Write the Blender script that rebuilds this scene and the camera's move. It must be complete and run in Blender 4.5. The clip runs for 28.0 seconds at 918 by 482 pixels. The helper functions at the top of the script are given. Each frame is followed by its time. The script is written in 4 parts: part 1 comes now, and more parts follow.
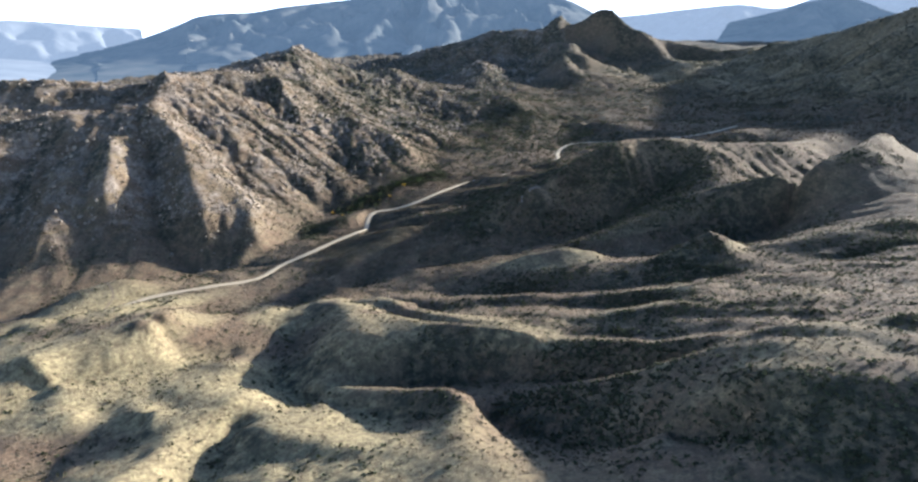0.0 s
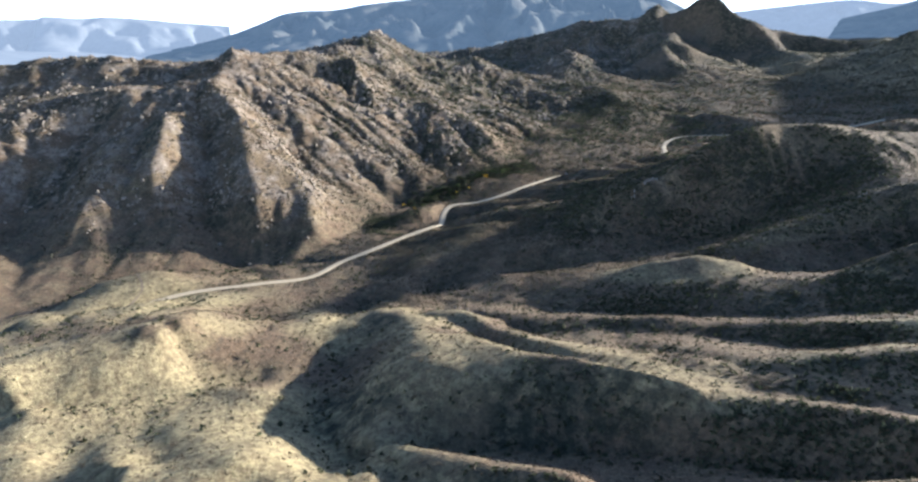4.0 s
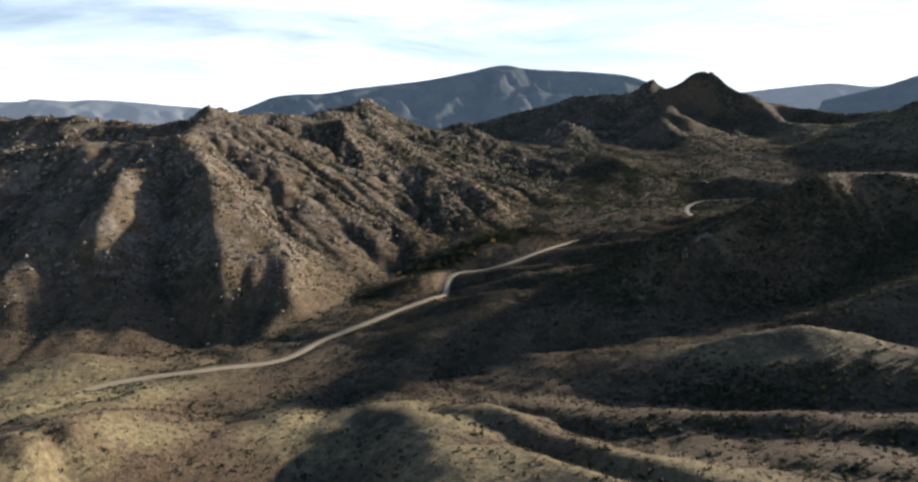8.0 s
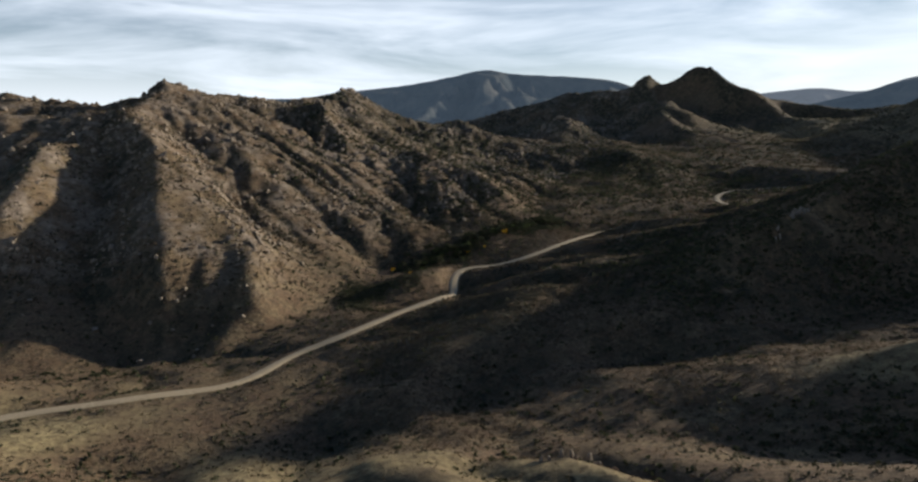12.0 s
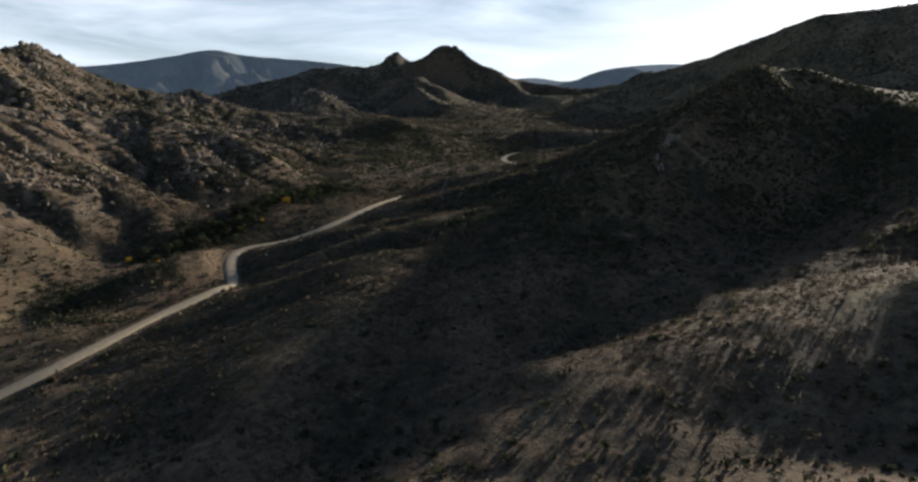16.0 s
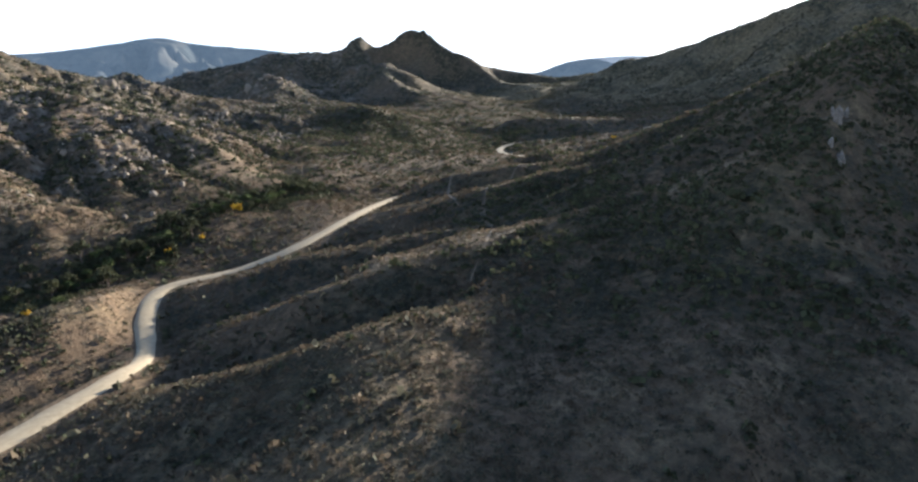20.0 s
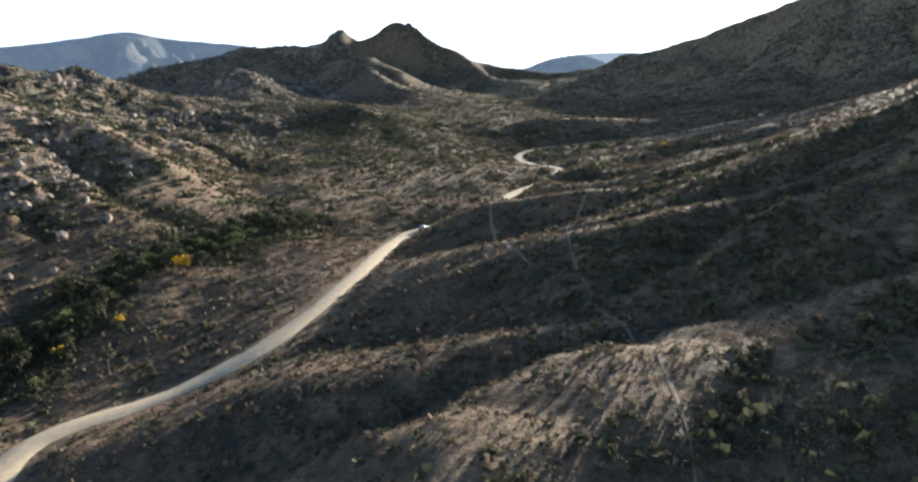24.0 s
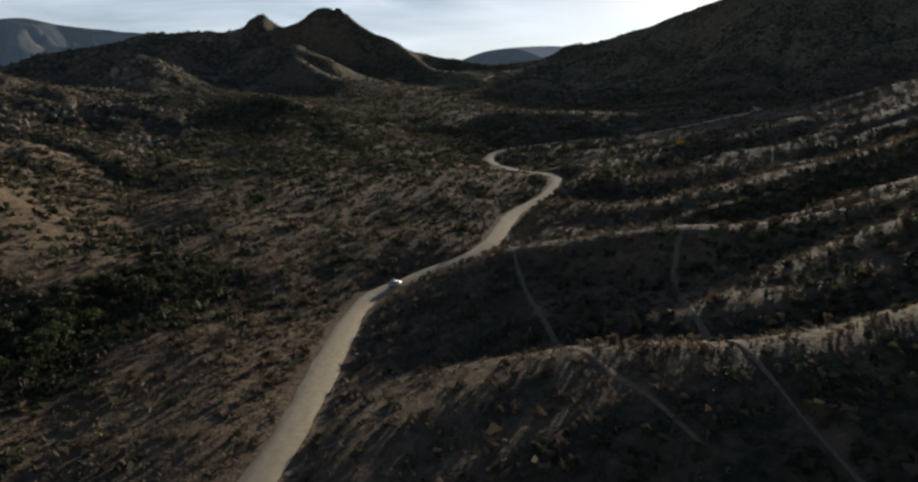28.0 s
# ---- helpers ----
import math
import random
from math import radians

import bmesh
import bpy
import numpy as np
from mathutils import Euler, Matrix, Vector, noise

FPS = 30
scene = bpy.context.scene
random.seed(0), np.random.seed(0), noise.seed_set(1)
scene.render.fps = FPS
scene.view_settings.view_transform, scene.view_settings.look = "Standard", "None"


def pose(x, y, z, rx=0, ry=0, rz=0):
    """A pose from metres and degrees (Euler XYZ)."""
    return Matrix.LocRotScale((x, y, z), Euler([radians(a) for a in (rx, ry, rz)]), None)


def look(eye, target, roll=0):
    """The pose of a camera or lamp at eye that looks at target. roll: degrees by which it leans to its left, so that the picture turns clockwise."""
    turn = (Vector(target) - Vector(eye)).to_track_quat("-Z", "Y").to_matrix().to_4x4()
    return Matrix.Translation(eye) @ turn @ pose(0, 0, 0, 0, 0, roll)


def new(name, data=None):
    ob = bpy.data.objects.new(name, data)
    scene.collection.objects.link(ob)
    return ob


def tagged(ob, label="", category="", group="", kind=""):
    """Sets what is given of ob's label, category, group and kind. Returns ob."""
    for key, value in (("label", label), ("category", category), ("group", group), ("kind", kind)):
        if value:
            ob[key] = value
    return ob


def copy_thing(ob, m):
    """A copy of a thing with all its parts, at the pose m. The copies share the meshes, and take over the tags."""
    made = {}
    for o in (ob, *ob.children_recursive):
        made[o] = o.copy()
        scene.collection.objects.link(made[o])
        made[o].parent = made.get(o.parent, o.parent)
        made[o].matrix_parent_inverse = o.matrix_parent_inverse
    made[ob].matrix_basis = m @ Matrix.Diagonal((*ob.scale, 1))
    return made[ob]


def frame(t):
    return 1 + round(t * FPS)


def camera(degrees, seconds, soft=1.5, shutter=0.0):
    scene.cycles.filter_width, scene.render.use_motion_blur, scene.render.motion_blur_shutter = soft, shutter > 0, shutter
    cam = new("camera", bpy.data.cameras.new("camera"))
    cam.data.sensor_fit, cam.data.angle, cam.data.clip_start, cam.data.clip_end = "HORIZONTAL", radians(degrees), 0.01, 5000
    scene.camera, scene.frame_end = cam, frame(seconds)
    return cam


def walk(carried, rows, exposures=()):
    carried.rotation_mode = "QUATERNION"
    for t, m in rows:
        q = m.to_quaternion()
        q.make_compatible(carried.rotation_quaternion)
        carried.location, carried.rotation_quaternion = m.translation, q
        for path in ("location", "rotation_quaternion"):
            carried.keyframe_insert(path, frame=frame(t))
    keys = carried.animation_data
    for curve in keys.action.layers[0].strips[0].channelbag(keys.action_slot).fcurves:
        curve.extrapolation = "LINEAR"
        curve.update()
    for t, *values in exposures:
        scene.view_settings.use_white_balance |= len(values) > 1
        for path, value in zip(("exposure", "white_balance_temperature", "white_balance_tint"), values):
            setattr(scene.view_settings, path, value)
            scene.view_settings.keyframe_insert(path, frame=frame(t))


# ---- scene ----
cam = camera(72.79, 28.0, soft=2.5)
walk(cam, [
    (0.0, pose(10.80, -146.10, 217.73, 70.398, -0.000, -7.503)),
    (0.5, pose(11.58, -132.47, 212.01, 70.417, -0.000, -7.743)),
    (1.0, pose(12.00, -118.81, 206.41, 70.433, 0.000, -6.187)),
    (1.5, pose(11.94, -105.14, 200.90, 70.499, 0.000, -3.820)),
    (2.0, pose(11.34, -91.48, 195.53, 70.550, 0.000, -1.503)),
    (2.5, pose(10.21, -77.90, 190.37, 70.564, 0.000, 0.063)),
    (3.0, pose(8.80, -64.46, 185.37, 70.629, 0.000, -0.493)),
    (3.5, pose(7.24, -51.20, 180.33, 70.734, 0.000, -0.655)),
    (5.5, pose(-0.00, 0.00, 160.00, 70.770, 0.000, 0.002)),
    (6.0, pose(-1.84, 11.97, 154.47, 70.811, 0.000, -0.404)),
    (6.5, pose(-3.82, 23.69, 149.02, 70.864, 0.000, -0.771)),
    (7.0, pose(-6.00, 35.12, 143.79, 72.120, 0.000, -1.103)),
    (7.5, pose(-8.30, 46.30, 138.77, 75.250, -0.000, -1.463)),
    (8.0, pose(-10.57, 57.43, 133.80, 78.371, -0.000, -1.784)),
    (8.5, pose(-12.73, 69.00, 128.83, 80.247, -0.000, -2.043)),
    (9.0, pose(-14.89, 81.20, 123.92, 80.130, -0.000, -2.294)),
    (9.5, pose(-17.07, 93.98, 119.11, 80.042, -0.000, -2.551)),
    (10.0, pose(-19.25, 107.24, 114.44, 79.892, -0.000, -2.811)),
    (10.5, pose(-21.41, 120.68, 109.77, 79.758, -0.000, -3.014)),
    (11.0, pose(-23.57, 134.17, 104.94, 79.648, -0.000, -3.221)),
    (11.5, pose(-25.87, 147.68, 99.92, 79.528, -0.000, -3.448)),
    (13.5, pose(-35.87, 200.70, 82.47, 79.056, -0.000, -4.025)),
    (14.0, pose(-38.27, 214.57, 77.95, 78.975, -0.000, -4.137)),
    (14.5, pose(-40.32, 228.58, 73.12, 78.945, -0.000, -11.120)),
    (15.0, pose(-41.55, 242.52, 68.14, 78.868, -0.000, -19.151)),
    (15.5, pose(-41.59, 256.31, 63.35, 78.760, 0.000, -25.961)),
    (16.0, pose(-40.38, 270.09, 59.16, 78.682, 0.000, -27.205)),
    (16.5, pose(-38.18, 283.94, 55.86, 78.497, 0.000, -27.639)),
    (17.0, pose(-35.35, 297.91, 53.92, 78.424, 0.000, -27.704)),
    (17.5, pose(-32.29, 311.68, 52.81, 78.354, 0.000, -27.632)),
    (18.0, pose(-29.16, 325.03, 52.15, 78.281, 0.000, -27.386)),
    (18.5, pose(-25.88, 338.03, 51.75, 78.240, -0.000, -27.169)),
    (19.0, pose(-22.53, 350.81, 51.62, 78.205, -0.000, -28.285)),
    (19.5, pose(-19.20, 363.49, 51.27, 78.124, 0.000, -29.177)),
    (20.0, pose(-15.65, 376.13, 50.78, 78.096, 0.000, -30.905)),
    (20.5, pose(-11.78, 388.45, 50.21, 78.057, 0.000, -31.623)),
    (21.0, pose(-7.85, 400.65, 49.64, 78.032, 0.000, -31.957)),
    (21.5, pose(-3.95, 412.75, 49.11, 78.058, 0.000, -32.256)),
    (23.5, pose(9.86, 462.16, 52.83, 77.864, 0.000, -32.748)),
    (24.0, pose(14.13, 474.04, 52.83, 77.857, 0.000, -32.849)),
    (24.5, pose(18.45, 486.03, 52.72, 77.858, -0.000, -32.905)),
    (25.0, pose(22.78, 498.15, 52.57, 77.882, -0.000, -32.956)),
    (25.5, pose(27.15, 510.12, 52.39, 77.839, -0.000, -34.540)),
    (26.0, pose(31.49, 521.48, 52.32, 77.767, -0.000, -41.594)),
    (26.5, pose(35.84, 531.88, 52.58, 77.748, -0.000, -42.903)),
    (27.0, pose(40.42, 540.85, 52.88, 77.702, -0.000, -43.312)),
    (28.0, pose(55.50, 568.00, 50.00, 77.400, 0.000, -39.200)),
], exposures=[
    (0, 1.95, 5250, 10), (7.2, 1.85, 5350, 10), (8.0, 0.80, 5800, 10), (8.6, 0.40, 6050, 10), (15.0, 0.25, 6100, 10), (16.0, 0.30, 6000, 10), (17.2, 1.50, 5700, 10),
    (23.5, 1.85, 5850, 10), (25.2, 1.90, 5900, 10), (26.0, 1.15, 6000, 10), (26.6, 0.80, 6000, 10), (27.0, 0.40, 6050, 10), (28.0, -0.05, 6100, 10)])

# ---- light ----
SUN_AZ, SUN_EL = 66.0, 13.8
world = bpy.data.worlds.new("sky")
scene.world = world
world.use_nodes = True
wn, wl = world.node_tree.nodes, world.node_tree.links
wn.clear()
w_out, w_bg = wn.new("ShaderNodeOutputWorld"), wn.new("ShaderNodeBackground")
sky = wn.new("ShaderNodeTexSky")
sky.sky_type, sky.sun_disc = "NISHITA", False
sky.sun_elevation, sky.sun_rotation = radians(SUN_EL), radians(SUN_AZ)
sky.altitude, sky.air_density, sky.dust_density, sky.ozone_density = 900, 1.0, 1.3, 2.2
w_co, w_map = wn.new("ShaderNodeTexCoord"), wn.new("ShaderNodeMapping")
w_map.inputs["Scale"].default_value = (1.3, 2.2, 9.0)
w_map.inputs["Rotation"].default_value = (radians(6), radians(-5), 0.5)
w_noise, w_ramp = wn.new("ShaderNodeTexNoise"), wn.new("ShaderNodeValToRGB")
w_noise.inputs["Scale"].default_value, w_noise.inputs["Detail"].default_value = 1.5, 7
w_noise.inputs["Roughness"].default_value, w_noise.inputs["Distortion"].default_value = 0.55, 0.5
w_ramp.color_ramp.elements[0].position, w_ramp.color_ramp.elements[1].position = 0.30, 0.63
w_ramp.color_ramp.elements[1].color = (0.85, 0.85, 0.85, 1)
w_mix = wn.new("ShaderNodeMix")
w_mix.data_type = "RGBA"
w_mix.inputs[7].default_value = (13.6, 14.2, 14.8, 1)
wl.new(w_co.outputs["Generated"], w_map.inputs["Vector"])
wl.new(w_map.outputs["Vector"], w_noise.inputs["Vector"])
wl.new(w_noise.outputs["Fac"], w_ramp.inputs["Fac"])
w_sep, w_fade, w_mul = wn.new("ShaderNodeSeparateXYZ"), wn.new("ShaderNodeMapRange"), wn.new("ShaderNodeMath")
w_fade.inputs["From Min"].default_value, w_fade.inputs["From Max"].default_value = 0.40, 0.12
w_mul.operation = "MULTIPLY"
wl.new(w_co.outputs["Generated"], w_sep.inputs[0])
wl.new(w_sep.outputs["Z"], w_fade.inputs["Value"])
wl.new(w_ramp.outputs["Color"], w_mul.inputs[0])
wl.new(w_fade.outputs["Result"], w_mul.inputs[1])
w_low, w_max = wn.new("ShaderNodeMapRange"), wn.new("ShaderNodeMath")
w_low.inputs["From Min"].default_value, w_low.inputs["From Max"].default_value, w_low.inputs["To Max"].default_value = 0.13, 0.0, 0.92
w_max.operation = "MAXIMUM"
wl.new(w_sep.outputs["Z"], w_low.inputs["Value"])
wl.new(w_mul.outputs[0], w_max.inputs[0])
wl.new(w_low.outputs["Result"], w_max.inputs[1])
wl.new(w_max.outputs[0], w_mix.inputs[0])
wl.new(sky.outputs["Color"], w_mix.inputs[6])
wl.new(w_mix.outputs[2], w_bg.inputs["Color"])
w_bg.inputs["Strength"].default_value = 0.070
wl.new(w_bg.outputs["Background"], w_out.inputs["Surface"])

sun = new("sun", bpy.data.lights.new("sun", "SUN"))
sun.data.energy, sun.data.angle, sun.data.color = 5.0, radians(1.6), (1.0, 0.88, 0.69)
_sx, _sy = math.sin(radians(SUN_AZ)) * math.cos(radians(SUN_EL)), math.cos(radians(SUN_AZ)) * math.cos(radians(SUN_EL))
sun.matrix_world = look((_sx * 900, _sy * 900, math.sin(radians(SUN_EL)) * 900), (0, 0, 0))


# ---- numbers: noise over the plan ----
def hash2(ix, iy, seed):
    n = (ix.astype(np.int64) * 374761393 + iy.astype(np.int64) * 668265263 + seed * 974711) & 0x7FFFFFFF
    n = ((n ^ (n >> 13)) * 1274126177) & 0x7FFFFFFF
    n = ((n ^ (n >> 16)) * 1103515245) & 0x7FFFFFFF
    return (n & 0xFFFFF) / float(0xFFFFF)


def vnoise(x, y, seed=0):
    """Smooth noise in -1..1."""
    ix, iy = np.floor(x), np.floor(y)
    u, v = x - ix, y - iy
    u, v = u * u * u * (u * (u * 6 - 15) + 10), v * v * v * (v * (v * 6 - 15) + 10)
    a, b = hash2(ix, iy, seed), hash2(ix + 1, iy, seed)
    c, d = hash2(ix, iy + 1, seed), hash2(ix + 1, iy + 1, seed)
    return 2 * ((a * (1 - u) + b * u) * (1 - v) + (c * (1 - u) + d * u) * v) - 1


def fbm(x, y, size, octaves=4, seed=0, gain=0.5):
    total, amp = 0, 1.0
    for o in range(octaves):
        c, s = math.cos(o * 1.1 + 0.3), math.sin(o * 1.1 + 0.3)
        total = total + amp * vnoise((x * c - y * s) / size + o * 17.3, (x * s + y * c) / size - o * 9.1, seed + o * 7)
        amp, size = amp * gain, size / 2.03
    return total


def smooth(a, b, v):
    t = np.clip((v - a) / (b - a), 0, 1)
    return t * t * (3 - 2 * t)


# ---- the plan of the land: crests, gullies, the road ----
LINES = []


def crest(*pts, soft=3.5):
    LINES.append((np.array(pts, float), soft))


def gully(*pts, soft=3.0):
    LINES.append((np.array(pts, float), soft))


ROAD = np.array([
    (-470, 205, -8), (-330, 285, -7), (-261, 325, -10), (-225, 356, -13), (-192, 388, -14), (-147, 407, -15), (-110, 425, -17),
    (-90, 456, -16), (-65, 476, -12), (-38, 506, -10), (-14, 531, -9), (-7, 558, -15), (-4, 588, -12), (5, 609, -10), (30, 613, -8),
    (56, 621, -3), (90, 651, 1), (131, 699, 0), (153, 706, 2), (180, 708, 6), (222, 738, 8), (256, 752, 11), (286, 776, 14),
    (297, 815, 13), (317, 858, 14), (342, 874, 18), (388, 858, 23), (420, 822, 28), (472, 790, 39), (540, 800, 44), (620, 850, 46)], float)
LINES.append((ROAD, 5.0))
# creek, from the far end down the valley
gully((420, 1010, 22), (300, 930, 20), (190, 868, 15), (130, 795, 9), (90, 738, 5), (40, 684, 4), (0, 650, -7), (-55, 605, -16),
      (-85, 572, -20), (-105, 512, -22), (-132, 480, -26), (-172, 486, -31), (-215, 468, -29), (-252, 446, -28), (-320, 395, -31), (-430, 300, -33), (-700, 150, -38))
# western hills: skyline and spurs
crest((-1000, 900, 40), (-700, 870, 112), (-600, 900, 121), (-487, 925, 131), (-440, 930, 117), (-395, 922, 114), (-345, 905, 126), (-309, 895, 136),
      (-280, 960, 130), (-245, 1096, 127), (-190, 1160, 127), (-170, 1290, 144), (-155, 1384, 159), (-110, 1440, 126), (-60, 1520, 102))
crest((-309, 895, 145), (-300, 830, 119), (-289, 744, 107), (-239, 667, 79), (-205, 590, 46), (-178, 529, 14), (-166, 507, -15), (-150, 482, -40))
crest((-289, 744, 105), (-350, 735, 99), (-408, 717, 102), (-481, 717, 90), (-560, 705, 82), (-680, 690, 62))
crest((-318, 690, 81), (-309, 642, 78), (-298, 595, 56), (-291, 564, 45), (-272, 535, 15), (-258, 504, -9), (-250, 480, -20))
crest((-360, 660, 63), (-352, 590, 45), (-338, 540, 26), (-336, 500, 3), (-334, 474, -16))
crest((-239, 667, 74), (-199, 663, 62), (-160, 600, 32), (-135, 564, 17), (-118, 520, -2))
crest((-46, 914, 66), (10, 890, 49), (39, 855, 40), (60, 800, 30))
crest((-481, 717, 84), (-478, 674, 77), (-450, 620, 42), (-425, 565, 3), (-400, 500, -16))
crest((-620, 700, 64), (-540, 590, 42), (-460, 490, 4), (-400, 410, -14))
gully((-285, 690, 75), (-262, 625, 40), (-248, 580, 20), (-228, 535, -3), (-205, 505, -24), (-182, 490, -36))
gully((-335, 680, 80), (-326, 610, 46), (-314, 560, 33), (-300, 510, 0), (-288, 474, -18))
gully((-410, 680, 65), (-400, 600, 24), (-386, 530, -6), (-370, 470, -20), (-350, 410, -28))
gully((-330, 850, 102), (-400, 830, 96), (-520, 830, 88), (-700, 790, 61))
gully((-240, 760, 79), (-192, 695, 56), (-163, 648, 19), (-136, 622, 15), (-111, 606, -1), (-72, 594, -15))
crest((-280, 960, 128), (-236, 858, 115), (-199, 765, 78), (-140, 706, 40), (-95, 670, 7), (-60, 638, -19))
gully((-190, 960, 95), (-130, 880, 61), (-80, 828, 45), (-34, 738, 7), (8, 694, -1), (36, 684, -3))
crest((-162, 1012, 129), (-120, 900, 75), (-92, 800, 50), (-68, 735, 20), (-52, 700, 10))
crest((-155, 1384, 158), (-118, 1210, 116), (-92, 1069, 73), (-46, 914, 56), (-14, 858, 43), (30, 776, 18), (62, 710, 0))
gully((10, 1190, 58), (40, 1010, 34), (70, 900, 33), (98, 828, 10), (112, 775, 2))
crest((78, 1003, 38), (100, 935, 24), (122, 850, 7))
crest((-12, 1452, 79), (18, 1442, 96), (42, 1438, 115), (68, 1430, 100), (98, 1300, 58), (116, 1195, 32), (135, 1080, 26), (190, 948, 11))
gully((-60, 1300, 81), (-30, 1180, 64), (-20, 1080, 58))
# hills at the head of the valley
crest((320, 1660, 96), (302, 1588, 105), (280, 1528, 107), (262, 1450, 78), (277, 1352, 57), (300, 1240, 56), (305, 1130, 57), (270, 1050, 32))
crest((343, 1134, 49), (392, 1040, 27), (400, 976, 42), (457, 893, 41), (480, 840, 40))
gully((200, 1300, 48), (205, 1170, 39), (215, 1050, 26), (235, 960, 18))
crest((590, 1700, 157), (560, 1610, 130), (520, 1530, 113), (530, 1450, 77), (480, 1300, 52))
crest((753, 1860, 238), (690, 1780, 168), (640, 1720, 116), (600, 1640, 103))
gully((420, 1640, 85), (400, 1450, 59), (420, 1250, 46), (400, 1114, 41))
gully((700, 1640, 96), (640, 1450, 72), (605, 1290, 58), (640, 1175, 44), (560, 1020, 38))
crest((-60, 2120, 70), (60, 2040, 91), (166, 1983, 110), (278, 1966, 153), (371, 1947, 181), (432, 1931, 170), (520, 1905, 180), (569, 1888, 200),
      (596, 1878, 240), (631, 1864, 190), (668, 1848, 226), (690, 1840, 256), (708, 1832, 274), (726, 1823, 304), (744, 1814, 266), (772, 1799, 224), (810, 1779, 178), (881, 1739, 156), (946, 1697, 158), (1025, 1660, 136))
gully((80, 1800, 71), (150, 1650, 63), (190, 1450, 53))
gully((300, 2130, 70), (520, 2060, 96), (720, 1990, 110), (900, 1930, 106), (1080, 1820, 104))
# eastern mountain
crest((930, 1640, 101), (990, 1590, 122), (1049, 1536, 128), (1094, 1470, 146), (1120, 1390, 172), (1130, 1320, 188), (1150, 1240, 212), (1185, 1170, 234),
      (1215, 1100, 251), (1285, 973, 250), (1400, 850, 240), (1600, 700, 230))
crest((1120, 1390, 172), (960, 1330, 114), (820, 1260, 80), (720, 1190, 54))
crest((1240, 1040, 252), (1080, 1020, 194), (900, 980, 104), (760, 930, 62))
gully((1080, 1230, 162), (900, 1130, 85), (730, 1060, 49))
gully((1260, 880, 239), (1000, 830, 122), (760, 800, 58), (600, 730, 40))
# near ridges on the east side
crest((-43, 313, 11), (-16, 312, 10), (4, 304, 16), (28, 258, 24), (62, 199, 42), (86, 175, 47), (121, 152, 49), (150, 122, 60), (185, 100, 81), (260, 60, 103), (400, -20, 139))
crest((-30, 298, 18), (-12, 275, 20), (-13, 240, 30), (-15, 206, 34), (4, 192, 36), (28, 180, 40), (55, 166, 44), (85, 144, 49), (110, 126, 54), soft=6.0)
crest((5, 262, 22), (18, 228, 34), (32, 196, 43), (60, 176, 52), (90, 152, 59), soft=6.0)
crest((-24, 302, 11), (-4, 294, 15), (20, 248, 18), (54, 189, 40), (78, 165, 47), (113, 142, 53), (142, 112, 65), (177, 90, 82), soft=6.0)
gully((-2, 330, -1), (22, 309, 4), (58, 262, 17), (92, 222, 34), (128, 190, 44), (165, 158, 63), (230, 125, 84))
crest((22, 314, 7), (40, 301, 11), (75, 285, 20), (116, 265, 29), (150, 243, 31), (176, 206, 48), (203, 188, 60), (243, 182, 65), (320, 185, 74), (450, 160, 96))
crest((32, 291, 15), (67, 275, 19), (108, 255, 26), (142, 233, 27), (168, 196, 43), (195, 178, 59), (235, 172, 66), (312, 175, 74), soft=6.0)
gully((-30, 355, -7), (4, 345, -3), (39, 334, 3), (80, 310, 7), (120, 290, 14), (160, 269, 22), (210, 238, 40), (262, 226, 53), (340, 220, 63))
crest((-14, 388, -15), (12, 392, -6), (30, 391, 0), (52, 388, 2), (66, 383, 4), (80, 373, 7), (100, 359, 11), (118, 350, 17), (136, 344, 29), (164, 342, 35), (207, 315, 29), (240, 306, 33),
      (267, 280, 66), (292, 270, 49), (340, 260, 64), (460, 230, 89))
gully((-44, 402, -13), (-10, 404, -9), (20, 405, -3), (66, 412, -8), (110, 394, 7), (150, 368, 15), (200, 342, 16), (250, 332, 19), (330, 356, 18), (420, 395, 25), (520, 455, 34), (640, 520, 46))
crest((128, 400, 5), (173, 374, 15), (239, 390, 34), (300, 400, 45), (345, 408, 58), (385, 398, 77), (425, 386, 94), (470, 410, 102), (560, 470, 112))
gully((70, 428, 3), (112, 428, 11), (160, 426, 3), (215, 436, 8), (290, 462, 35), (350, 490, 62))
crest((60, 468, 3), (86, 478, 11), (111, 474, 25), (142, 477, 40), (172, 477, 51), (210, 498, 66), (240, 508, 80), (274, 518, 89), (301, 534, 89), (340, 530, 90), (400, 546, 79),
      (490, 545, 76), (569, 578, 72), (640, 620, 74), (740, 688, 78), (900, 760, 100))
crest((274, 524, 85), (244, 566, 56), (221, 593, 40), (192, 628, 24), (162, 655, 5))
crest((340, 545, 74), (296, 615, 46), (252, 650, 27), (222, 668, 19), (196, 692, 9))
crest((430, 650, 52), (470, 655, 68), (505, 663, 74), (545, 675, 72), (610, 700, 66))
crest((505, 663, 72), (450, 690, 48), (390, 715, 31), (300, 740, 17))
crest((182, 640, 28), (156, 676, 15), (142, 690, 6))
crest((178, 688, 11), (205, 706, 16), (235, 728, 19), (262, 741, 22), (290, 758, 23), (312, 785, 20))
